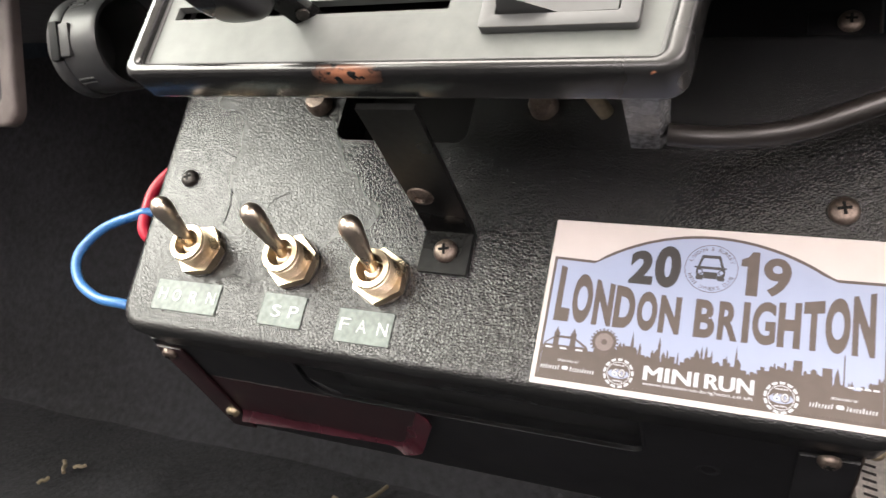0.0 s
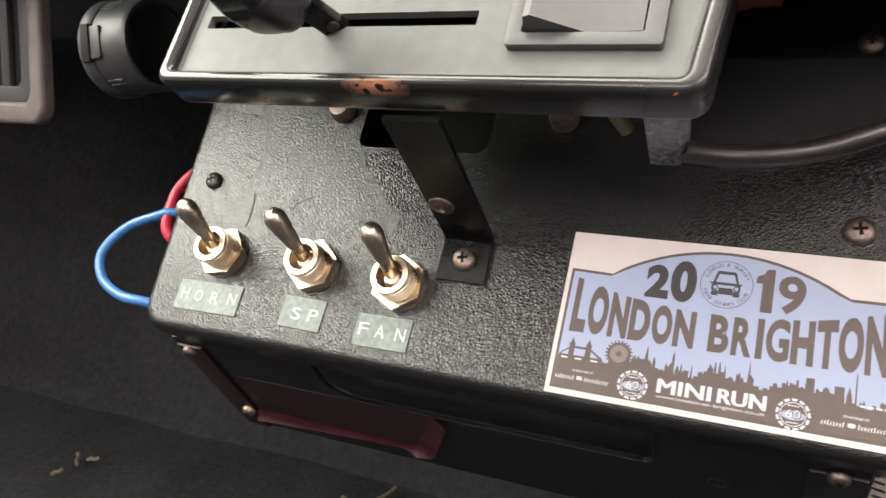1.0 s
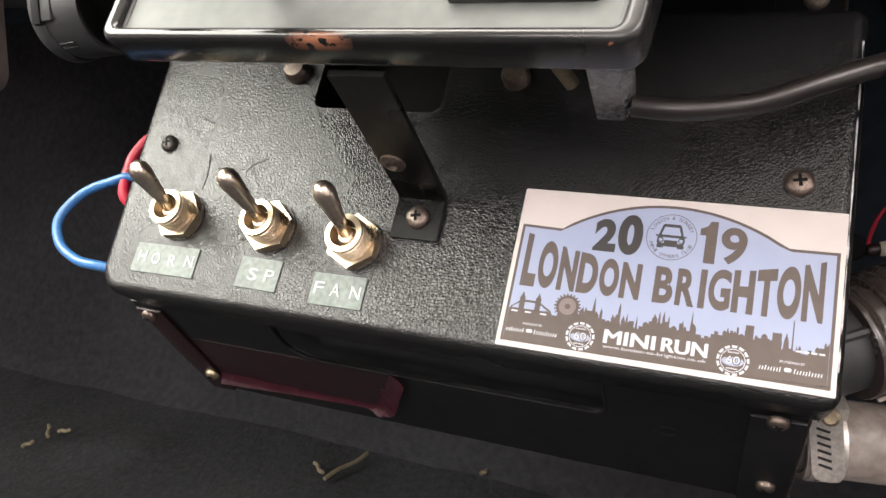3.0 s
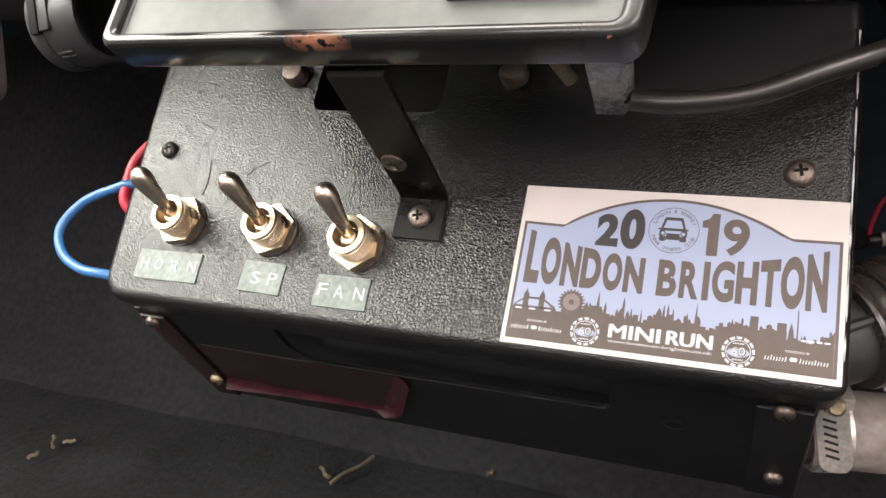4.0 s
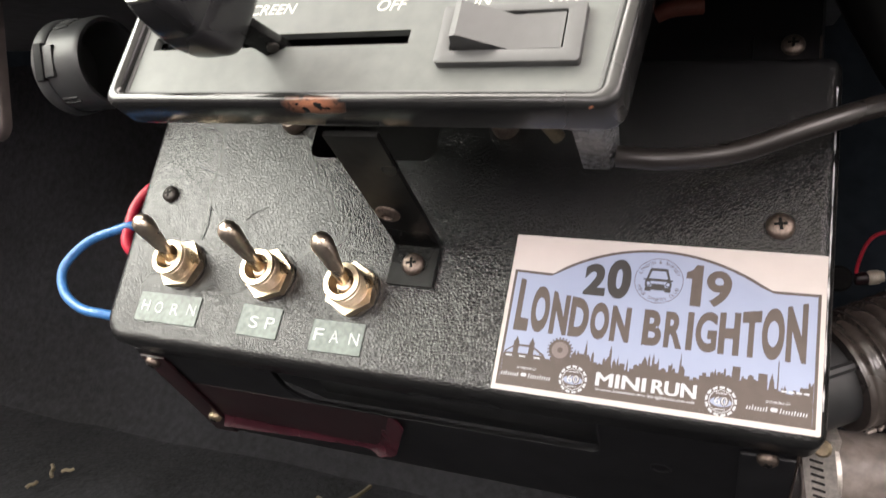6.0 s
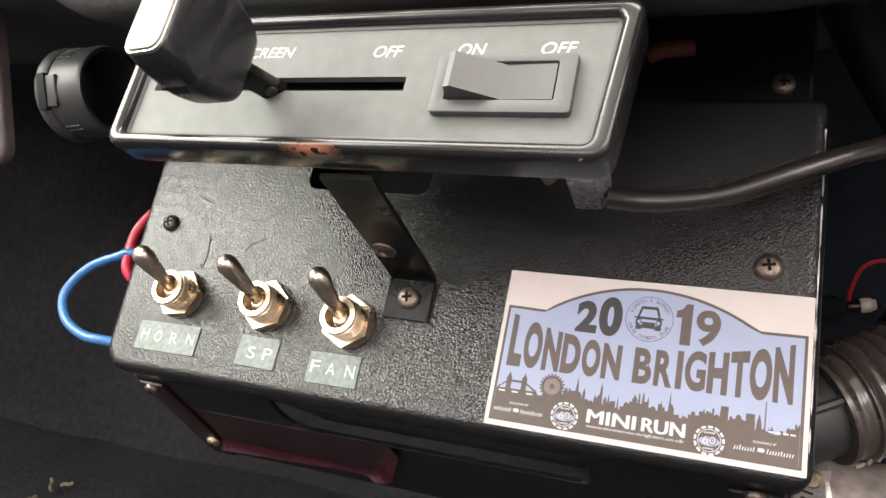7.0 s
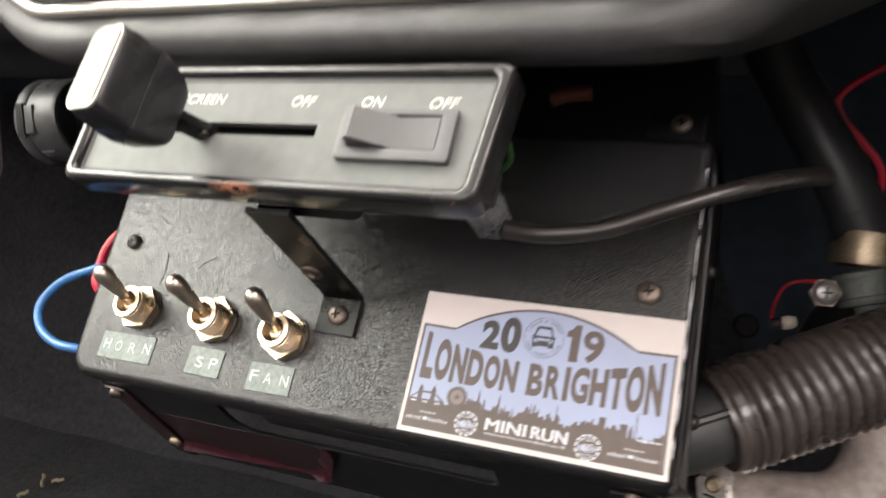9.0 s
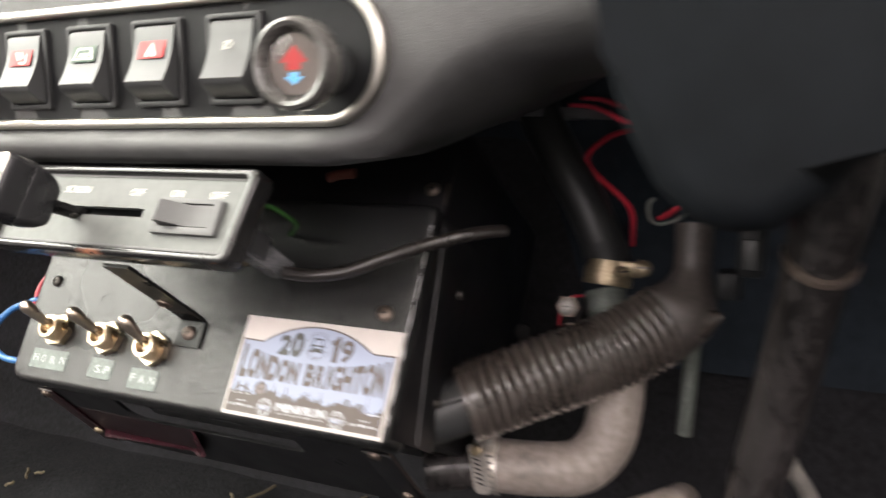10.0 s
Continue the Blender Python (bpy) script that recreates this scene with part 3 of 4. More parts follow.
for a, b in zip(rings, rings[1:]):
    for k in range(len(a)):
        bm.faces.new((a[k - 1], a[k], b[k], b[k - 1]))
bm.faces.new(rings[0][::-1]), bm.faces.new(rings[-1])
knob = part("knob", bm, GLOSS, panel, "black tapered knob with a bright inlay", where=mm(-50.9, 60.3, 75.6, 0, -7, 0))
part("inlay", prism([(x * 0.77, y * 0.85) for x, y in knob_shape], 23.6, 24.7, 0.6, 3), INLAY, knob, "bright metal inlay")
part("inlay_edge", frame_ring([(x * 0.85, y * 0.90) for x, y in knob_shape], [(x * 0.775, y * 0.855) for x, y in knob_shape], 23.4, 24.3, 0.2, 2), CHROME, knob, "thin chrome edge")

# Strap that holds the panel to the heater's front.
strap = thing("panel_bracket", "bent black steel strap from the heater front to the panel", "bracket", HEATER)
bm = bmesh.new()
path = [(25.3, 0.1), (37.2, 0.1), (38.6, 1.2), (39.6, 5), (44.8, 50.5), (45.2, 55.4)]
offs = [(0, 1.5), (0, 1.5), (-1.0, 1.0), (-1.5, 0.2), (-1.5, 0.1), (-1.5, 0)]
lean = [0, 0, 0, 0.2, 1.8, 2]
rows = []
for (y, z), (oy, oz), s in zip(path, offs, lean):
    rows.append([bm.verts.new(p) for p in ((-36.4 + s, y, z), (-22.1 + s, y, z), (-22.1 + s, y + oy, z + oz), (-36.4 + s, y + oy, z + oz))])
for a, b in zip(rows, rows[1:]):
    for k in range(4):
        bm.faces.new((a[k - 1], a[k], b[k], b[k - 1]))
bm.faces.new(rows[0]), bm.faces.new(rows[-1][::-1])
part("strap", add_bevel(bm, 0.3, 2, 50), STRAP, strap, "scuffed gloss black strap")
screw("foot_screw", strap, OLDSCREW, mm(-29.1, 31.6, 1.6, 0, 0, 12), 3.4, "worn cross-head screw")
part("rivet", lathe([(0, 0), (3.6, 0), (3.5, 0.9), (2.4, 1.6), (1.6, 1.7), (1.4, 0.6), (0, 0.5)], 18), OLDSCREW, strap, "tarnished rivet", where=mm(-31.5, 40.0, 19.8, 82, 0, 0))

# ---- toggle switches and their labels ----
def toggle(base, tip, turn, group):
    x, y = base
    sw = thing("toggle_switch", "nickel-plated toggle switch with a hexagonal nut", "toggle switch", HEATER @ mm(x, y, 0), group)
    hexa = [(8.3 * math.cos(radians(60 * k + turn)), 8.3 * math.sin(radians(60 * k + turn))) for k in range(6)]
    nut = prism(hexa, 0.5, 3.4, 0.5, 2)
    part("nut", nut, NICKEL, sw, "hexagonal nut")
    part("washer", lathe([(5, 0), (8.0, 0), (8.0, 0.5), (5, 0.6)], 28), DARKSCREW, sw)
    rings = [(5.6, 3.0)]
    for k in range(7):
        rings += [(6.0, 3.3 + k * 0.78), (6.0, 3.55 + k * 0.78), (5.3, 3.8 + k * 0.78), (5.3, 3.95 + k * 0.78)]
    rings += [(5.8, 9.0), (5.6, 9.4), (4.1, 9.5), (3.8, 8.8), (3.2, 5.6), (0, 4.8)]
    part("bush", lathe(rings, 32), NICKEL, sw, "threaded bush")
    a, b = Vector((0, 0, 6.0)), Vector((tip[0] - x, tip[1] - y, tip[2]))
    d = (b - a).normalized()
    ln = (b - a).length
    prof = [(0, 0), (2.0, 0), (1.9, ln * 0.25), (2.4, ln * 0.55), (3.1, ln * 0.84), (3.2, ln * 0.93), (2.9, ln + 0.2), (2.1, ln + 1.4), (1.1, ln + 2.0), (0, ln + 2.2)]
    part("lever", lathe(prof, 20), LEVER, sw, "polished lever, up", where=Matrix.Translation(a / 1000) @ d.to_track_quat("Z", "Y").to_matrix().to_4x4())
    part("ball", lathe([(0, -2.6), (2.0, -2.0), (2.9, 0), (2.2, 1.7), (0, 2.4)], 20), LEVER, sw, where=Matrix.Translation(a / 1000))
    return sw


TOGGLES = (((-110.2, 24.4), (-110.3, 30.0, 24.3), 8), ((-76.2, 24.0), (-77.9, 29.6, 25.2), 20), ((-46.6, 22.2), (-49.1, 29.8, 21.6), 33))
for base, tip, turn in TOGGLES:
    toggle(base, tip, turn, "toggle switches on the heater")


def tape_label(text, x0, x1, y0, y1, turn, spots):
    cx, cy = (x0 + x1) / 2, (y0 + y1) / 2
    lab = thing("embossed_label", f"grey-green embossed tape reading {text}, stuck on leathercloth", "label", HEATER @ mm(cx, cy, 0.05, 0, 0, turn), "tape labels")
    w, h = (x1 - x0) / 2, (y1 - y0) / 2
    part("tape", prism(rounded(-w, w, -h, h, 0.3, 2), 0, 0.35, 0.12), TAPE, lab, smooth=False)
    for ch, (lx, ly) in zip(text, spots):
        part("letter", words(ch, lx - 1.5 - cx, lx + 1.5 - cx, ly - 1.85 - cy, ly + 1.75 - cy, 0.34, 0.22, 0, -0.004), EMBOSS, lab, "raised white letter", smooth=False)


tape_label("HORN", -123.6, -99.4, 4.9, 14.5, 0.5, ((-120.2, 10.1), (-114.8, 9.8), (-108.4, 9.7), (-101.9, 10.1)))
tape_label("SP", -83.3, -68.9, 4.7, 14.2, -1.0, ((-77.8, 9.1), (-72.0, 9.3)))
tape_label("FAN", -57.2, -40.2, 3.1, 12.5, 0.6, ((-54.6, 8.1), (-49.2, 7.9), (-42.8, 7.8)))

# ---- the rally sticker ----
sticker = thing("rally_sticker", "pale blue and brown London to Brighton rally sticker on leathercloth", "sticker", HEATER @ mm(0, 0, 0.02) @ Matrix.Diagonal((1, 1, 2.4, 1)))
part("sheet", prism(rounded(0, 78.4, 0, 43.7, 0.3, 2), 0, 0.14, 0.05), SHEET, sticker, "pinkish white sheet", smooth=False)


def arch_outline(d):
    """The rally plate's outline, drawn in by d: square shoulders under a shallow arch."""
    pts = [(1.1 + d, 1.4 + d), (77.3 - d, 1.4 + d), (77.3 - d, 33.7 - d)]
    x0, x1, base, top = 11.9, 66.5, 33.2, 42.0
    pts.append((x1 + 0.6 * d, 33.6 - d))
    for k in range(1, 24):
        u = 1 - 2 * k / 24
        pts.append((39.2 + u * (x1 - x0) / 2 * (1 - d * 0.012), base + (top - base) * (1 - abs(u) ** 2.0) ** 0.92 - d))
    pts += [(x0 - 0.6 * d, 33.1 - d), (1.1 + d, 33.4 - d)]
    return pts


part("border", prism(arch_outline(0), 0.14, 0.17), BROWN, sticker, "brown printed border", smooth=False)
part("field", prism(arch_outline(0.75), 0.17, 0.20), BLUE, sticker, "pale blue printed field", smooth=False)

# City skyline along the lower third, as one printed shape.
rng = random.Random(7)
line, x = [(1.9, 9.6)], 1.9
while x < 76.4:
    w = rng.choice((0.5, 0.7, 0.9, 1.3))
    h = 10.3 + 0.9 * math.sin(x * 0.35) + rng.uniform(-0.7, 1.5) - (0.9 if x > 70 else 0)
    if x < 13:
        h = 9.7
    line += [(x, h), (x + w * 0.5, h + rng.choice((0, 0, 0.5, 1.1))), (x + w, h)]
    x += w
line.append((76.5, 9.4))
sky_pts = [(1.9, 2.1), (76.5, 2.1)] + [(min(a, 76.5), b) for a, b in line[::-1]]
clean = []
for p in sky_pts:
    if not clean or abs(p[0] - clean[-1][0]) + abs(p[1] - clean[-1][1]) > 0.02:
        clean.append(p)
part("skyline", prism(clean, 0.20, 0.23), BROWN, sticker, "brown city skyline", smooth=False)


def spire(bm, x, w, y0, y1, tip=0.4):
    return prism([(x - w / 2, y0), (x + w / 2, y0), (x + w / 2 * 0.7, y0 + (y1 - y0) * tip), (x, y1), (x - w / 2 * 0.7, y0 + (y1 - y0) * tip)], 0.20, 0.226, bm=bm)


part("tower", spire(None, 23.5, 1.8, 9, 16.0, 0.15), BROWN, sticker, smooth=False)
for x, w, h, t in ((25.4, 0.9, 13.2, 0.7), (29.8, 0.8, 15.2, 0.75), (31.8, 0.6, 12.6, 0.6), (38.2, 0.7, 13.6, 0.7), (39.4, 0.7, 14.3, 0.7), (40.4, 0.8, 14.5, 0.7), (41.6, 0.6, 13.5, 0.7), (46.9, 1.2, 15.6, 0.12), (55.0, 1.4, 12.6, 0.4), (67.6, 1.4, 13.2, 0.5), (68.9, 0.35, 16.4, 0.95), (34.2, 0.5, 12.5, 0.5), (20.8, 0.7, 13.0, 0.7)):
    part("tower", spire(None, x, w, 9, h, t), BROWN, sticker, smooth=False)
for x0, x1, h in ((58.8, 60.6, 13.7), (64.6, 66.6, 12.8)):
    part("tower", block(x0, x1, 9, h, 0.20, 0.2265), BROWN, sticker, smooth=False)
bm = frame_ring(disc(16.8, 12.3, 2.9, 40), disc(16.8, 12.3, 2.2, 40), 0.20, 0.235)
for k in range(22):
    a = 2 * math.pi * k / 22
    bm = prism([(16.8 + r * math.cos(a + q), 12.3 + r * math.sin(a + q)) for r, q in ((2.8, -0.06), (3.4, -0.07), (3.4, 0.07), (2.8, 0.06))], 0.20, 0.232, bm=bm)
bm = prism(disc(16.8, 12.3, 0.7), 0.20, 0.237, bm=bm)
part("wheel", bm, BROWN, sticker, "big wheel", smooth=False)
part("wheel_field", prism(disc(16.8, 12.3, 2.25, 40), 0.20, 0.231), MIDBROWN, sticker, smooth=False)
bm = block(2.2, 12.4, 9.6, 10.2, 0.20, 0.235)
for x in (5.0, 9.2):
    bm = block(x - 0.7, x + 0.7, 9.6, 13.4, 0.20, 0.235, bm=bm)
    bm = spire(bm, x, 1.2, 13.2, 14.8, 0.3)
bm = block(5, 9.2, 12.0, 12.6, 0.20, 0.235, bm=bm)
for a, b in (((2.3, 10.2), (4.6, 12.4)), ((12.2, 10.2), (9.6, 12.4))):
    bm = prism([a, (a[0] + 0.2, a[1] + 0.5), b, (b[0], b[1] - 0.5)], 0.20, 0.235, bm=bm)
part("bridge", bm, BROWN, sticker, "towered bridge", smooth=False)


def glyph(ch, x0, x1, y0, left, right, z=0.20, bold=0.052):
    """One capital between x0 and x1 standing on y0; its top runs from the height left to the height right."""
    own = words(ch, 0, 1, 0, 1, z, 0.03, 0, bold)
    for v in own.verts:
        u = v.co.x
        v.co.x, v.co.y = x0 + u * (x1 - x0), y0 + v.co.y * (left + (right - left) * u - y0)
    return own


for text, spots in (("LONDON", ((3.3, 7.1, 31.0, 29.9), (7.4, 12.4, 29.7, 28.7), (12.9, 17.6, 28.2, 27.2), (18.0, 23.0, 27.2, 26.6), (23.5, 28.3, 26.5, 26.0), (28.8, 33.7, 25.8, 25.6))),
                    ("BRIGHTON", ((36.9, 41.5, 25.7, 25.6), (42.2, 46.7, 25.7, 25.8), (47.5, 49.0, 26.1, 26.1), (49.6, 54.6, 26.4, 26.8), (55.0, 59.8, 26.8, 27.2), (60.2, 64.5, 27.5, 28.3), (64.7, 69.7, 28.6, 29.8), (70.1, 74.6, 29.9, 31.2)))):
    for ch, (x0, x1, left, right) in zip(text, spots):
        part("letter", glyph(ch, x0, x1, 16.3, left, right, bold=0.04 if ch in "BRG" else 0.056), BROWN, sticker, "brown capital letter", smooth=False)
part("figure", glyph("2", 20.4, 26.1, 28.0, 36.6, 37.2), BLACKINK, sticker, "dark year figure", smooth=False)
part("figure", glyph("0", 26.4, 32.5, 27.7, 38.5, 38.7), BLACKINK, sticker, "dark year figure", smooth=False)
part("figure", prism([(47.5, 27.7), (50.1, 27.7), (50.1, 38.7), (48.4, 38.7), (47.6, 37.3), (46.1, 36.6), (46.1, 34.9), (47.5, 34.9)], 0.20, 0.23), BROWN, sticker, "brown year figure", smooth=False)
part("figure", glyph("9", 51.1, 57.1, 28.0, 37.6, 37.6, bold=0.03), BROWN, sticker, "brown year figure", smooth=False)
part("lettering", words("MINI", 27.3, 39.3, 4.5, 7.9, 0.23, 0.03, bm=words("MINI", 27.1, 39.1, 4.6, 7.9, 0.23, 0.029, bm=words("MINI", 26.9, 38.9, 4.5, 7.8, 0.23, 0.028))), WHITE, sticker, "white capital letters", smooth=False)
part("lettering", words("RUN", 41.0, 51.2, 4.5, 7.9, 0.23, 0.03, bm=words("RUN", 40.8, 51.0, 4.6, 7.9, 0.23, 0.029, bm=words("RUN", 40.6, 50.8, 4.5, 7.8, 0.23, 0.028))), WHITE, sticker, "white capital letters", smooth=False)
part("small_print", words("www.london-to-brighton.co.uk", 27.0, 51.1, 3.05, 4.05, 0.23, 0.02), WHITE, sticker, "line of tiny white print", smooth=False)
for x0, x1, sx in ((2.2, 15.6, 6.2), (62.4, 75.7, 66.6)):
    bm = words("SPONSORED BY", sx, sx + 5.2, 6.1, 6.65, 0.23, 0.02)
    for k in range(22):
        a = x0 + k * (x1 - x0) / 22
        if k in (9, 10):
            bm = prism(disc(a + 0.3, 4.6, 0.5, 12), 0.23, 0.25, bm=bm)
        elif k not in (8, 11):
            bm = prism([(a, 3.95), (a + 0.24, 3.95), (a + 0.42, 4.8 + 0.3 * (k % 5 == 2)), (a + 0.18, 4.8 + 0.3 * (k % 5 == 2))], 0.23, 0.25, bm=bm)
    part("sponsor_mark", bm, WHITE, sticker, "small white printed mark", smooth=False)
for cx, cy in ((21.2, 5.2), (56.8, 4.9)):
    badge = frame_ring(disc(cx, cy, 2.75), disc(cx, cy, 2.58), 0.23, 0.25)
    for k in range(13):
        a = 2 * math.pi * k / 13 + 0.1
        badge = prism([(cx + r * math.cos(a + q), cy + r * math.sin(a + q)) for r, q in ((3.05, -0.17), (3.62, -0.17), (3.62, 0.17), (3.05, 0.17))], 0.23, 0.25, bm=badge)
    ring = part("badge", badge, WHITE, sticker, "round white anniversary badge", smooth=False)
    part("badge_field", prism([(cx + 2.45 * math.cos(t), cy - 0.2 + 1.1 * math.sin(t)) for t in (2 * math.pi * k / 24 for k in range(24))], 0.23, 0.243), BLUE, ring, smooth=False)
    part("figure_outline", words("60", cx - 1.75, cx + 1.75, cy - 1.05, cy + 1.25, 0.243, 0.012, 0, 0.06), BROWN, ring, smooth=False)
    part("figures", words("60", cx - 1.5, cx + 1.5, cy - 0.8, cy + 1.0, 0.255, 0.012, 0, 0.0), WHITE, ring, smooth=False)
    bm = None
    for k in range(7):
        bm = block(cx - 1.25 + 0.36 * k, cx - 1.0 + 0.36 * k, cy + 1.75, cy + 2.05, 0.23, 0.245, bm=bm)
        bm = block(cx - 1.25 + 0.36 * k, cx - 1.0 + 0.36 * k, cy - 2.05, cy - 1.75, 0.23, 0.245, bm=bm)
    part("badge_print", bm, WHITE, ring, smooth=False)
logo = part("round_mark", frame_ring(disc(39.4, 33.6, 6.1, 40), disc(39.4, 33.6, 5.95, 40), 0.20, 0.225), BROWN, sticker, "thin ring round a small car drawing", smooth=False)
part("ring_field", prism(disc(39.4, 33.6, 5.95, 40), 0.20, 0.212), BLUE, logo, smooth=False)
bm = frame_ring([(36.2, 33.7), (42.4, 33.7), (41.5, 36.8), (37.1, 36.8)], [(36.9, 34.1), (41.7, 34.1), (41.0, 36.2), (37.6, 36.2)], 0.212, 0.225)
bm = block(35.6, 36.4, 33.6, 34.0, 0.212, 0.224, bm=bm)
bm = block(42.2, 43.0, 33.6, 34.0, 0.212, 0.224, bm=bm)
bm = block(37.3, 41.3, 36.7, 37.0, 0.212, 0.226, bm=bm)
bm = frame_ring(rounded(36.0, 42.7, 31.5, 33.8, 0.7, 3), rounded(36.4, 42.3, 31.9, 33.4, 0.5, 3), 0.212, 0.2255, bm=bm)
bm = prism(rounded(37.7, 41.0, 31.2, 32.7, 0.3, 3), 0.212, 0.2265, bm=bm)
for x in (36.9, 41.8):
    bm = frame_ring(disc(x, 32.7, 0.72, 14), disc(x, 32.7, 0.46, 14), 0.212, 0.2275, bm=bm)
    bm = block(x - 0.75, x + 0.75, 30.6, 31.6, 0.212, 0.2245, bm=bm)
bm = block(36.0, 42.7, 31.0, 31.3, 0.212, 0.2285, bm=bm)
part("car_shape", bm, BLACKINK, logo, "dark front view of a small car", smooth=False)
bm = None
for text, mid, step, top in (("LONDON & SURREY", 90, -9.6, True), ("MINI OWNERS CLUB", 270, 9.0, False)):
    for k, ch in enumerate(text):
        if ch == " ":
            continue
        a = mid + (k - (len(text) - 1) / 2) * step
        wide = 0.16 if ch == "I" else 0.36
        glyph = words(ch, -wide, wide, -0.45, 0.45, 0, 0.015)
        turn = Matrix.Translation((39.4 + 5.1 * math.cos(radians(a)), 33.6 + 5.1 * math.sin(radians(a)), 0.212)) @ Matrix.Rotation(radians(a - 90 if top else a + 90), 4, "Z")
        bm = join(bm, glyph, turn)
part("ring_print", bm, BROWN, logo, smooth=False)
bm = None
for k in range(4):
    bm = block(69.7 + k * 1.6, 70.9 + k * 1.6, 9.0, 9.4, 0.235, 0.25, bm=bm)
part("waterline", bm, WHITE, sticker, smooth=False)
for x in (2.6, 6.2, 10.2):
    part("waterline", block(x, x + 1.7, 9.2, 9.6, 0.235, 0.25), WHITE, sticker, smooth=False)

# ---- wiring round the heater ----
single("black_cable", tube([(28, 58.5, 21), (40, 58.5, 20), (55, 62, 18), (70, 69, 17), (84, 76.5, 14), (97, 83.5, 9), (105, 88, 4), (111, 92, -3)], 2.7, 14, 8), CORD, "glossy black cable crossing the heater front", "cable", HEATER)
plug = thing("spade_connector", "smoky clear plastic connector behind the panel", "connector", HEATER)
bm = bmesh.new()
shape = [(-4.8, -4.4), (3.4, -4.4), (5.4, -1.0), (5.4, 4.4), (-4.8, 4.4)]
low, high = [[bm.verts.new((x * s, y * s, z)) for x, y in shape] for z, s in ((-20, 0.82), (19, 1.0))]
bm.faces.new(low[::-1]), bm.faces.new(high)
for k in range(len(shape)):
    bm.faces.new((low[k - 1], low[k], high[k], high[k - 1]))
part("housing", add_bevel(bm, 0.5, 2), CONNECTOR, plug, where=mm(24.2, 60.5, 36.5, 0, 3, 0))
part("sleeve", block(-5.2, 5.2, -5.0, 5.0, -2, 20, 1.2), PLASTIC, plug, where=mm(25.4, 62.0, 40, 0, 3, 0))
single("green_wire", tube([(22, 76, 50), (26, 79, 43), (27.5, 80, 33), (23, 82, 16), (10, 83, 1)], 0.9, 8, 8), GREENWIRE, "thin green wire behind the panel", "wire", HEATER)
for x in (4.0, 10.5):
    single("brass_terminal", block(x - 3, x + 3, 62, 72, 40, 50, 0.8), BRASS, "tarnished brass terminal under the panel", "terminal", HEATER, "switch terminals")
single("cream_wire", tube([(2, 70, 46), (7, 65, 42), (11.5, 60.5, 37), (15, 58.5, 30)], 1.9, 10, 6), STRAW, "short cream wire end under the panel", "wire", HEATER)
single("blue_wire", tube([(-140, 43, -22), (-150, 41.5, -13), (-157, 39, -12), (-169, 33, -12), (-175.6, 22.5, -12), (-170.8, 13.3, -12), (-160.5, 8.2, -12.5), (-150, 7.6, -14), (-136, 8, -22)], 1.75, 10, 8), BLUEWIRE, "blue insulated wire looping out beside the heater", "wire", HEATER)
single("red_wire", tube([(-140, 66, -22), (-148, 60, -15), (-152.6, 51, -13), (-152.8, 42, -13), (-149.5, 33, -13), (-140, 28, -22)], 2.0, 10, 8), REDWIRE, "red insulated wire against the heater side", "wire", HEATER)
single("maroon_wire", tube([(-138, 60, -26), (-149, 59, -18), (-156.2, 50, -17), (-155.6, 40, -17), (-142, 29, -26)], 1.9, 10, 8), DARKMAROON, "dark maroon insulated wire against the heater side", "wire", HEATER)
single("wire_joint", tube([(32, 106, 14), (36, 107, 15), (44, 108.5, 14)], 2.4, 12, 5), REDBROWN, "small red-brown wire joint under the dashboard", "wire joint", HEATER)
for pts in (((-107.9, 47, 0.15), (-107.0, 43.4, 0.2), (-106.4, 39, 0.15), (-106.9, 34.2, 0.15)), ((-92.1, 41.8, 0.15), (-89.8, 44.6, 0.2), (-85.0, 47.0, 0.15)), ((-118.4, 62.2, 0.15), (-115.2, 59.7, 0.2), (-107.4, 57.4, 0.15))):
    single("lint_fibre", tube(pts, 0.10, 6, 6), FIBRE, "fine dark fibre lying on the leathercloth", "fibre", HEATER, "fibres")

# ---- power socket beside the panel ----
socket = thing("power_socket", "black ribbed power socket under the dashboard", "socket", ROOM @ mm(-183.4, 39.4, 87.2, 0, 84, 0) @ Matrix.Scale(1.03, 4))
part("barrel", lathe([(14.0, -3), (15.2, 2), (16.2, 3), (16.4, 18), (15.6, 19.5), (14.2, 19.5), (13.6, 14), (13.0, -2), (0, -2)], 48), PLASTIC, socket, "black barrel with a dark mouth")
for a in (200, 207, 214, 221, 318, 325):
    part("rib", join(None, block(15.9, 16.8, -0.5, 0.5, 5.0, 12.0, 0.25), Matrix.Rotation(radians(a), 4, "Z")), PLASTIC, socket)
part("flange", lathe([(14.8, -1.2), (17.0, -1.0), (17.4, 0), (17.2, 3.4), (16.6, 4.2), (15.0, 4.4)], 48), PLASTIC, socket, "thin moulded flange")
part("notch", join(None, block(15.4, 17.5, -6.5, 6.5, 0.8, 4.6, 0.3), Matrix.Rotation(radians(268), 4, "Z")), MATT, socket)
part("notch_tab", join(None, block(15.0, 16.9, -5.6, 5.6, 1.8, 9.0, 0.6), Matrix.Rotation(radians(268), 4, "Z")), PLASTIC, socket)

# ---- padded pod beside the socket ----
pod = thing("side_console", "black padded console with a recessed front", "console", ROOM @ mm(0, 60, 0, 90, 0, 0))
part("surround", frame_ring(rounded(-430, -252, 57, 240, 9, 6), rounded(-418, -261, 67, 227, 5, 6), -6, 0, 2.5, 4), PODVINYL, pod, "grained padded surround")
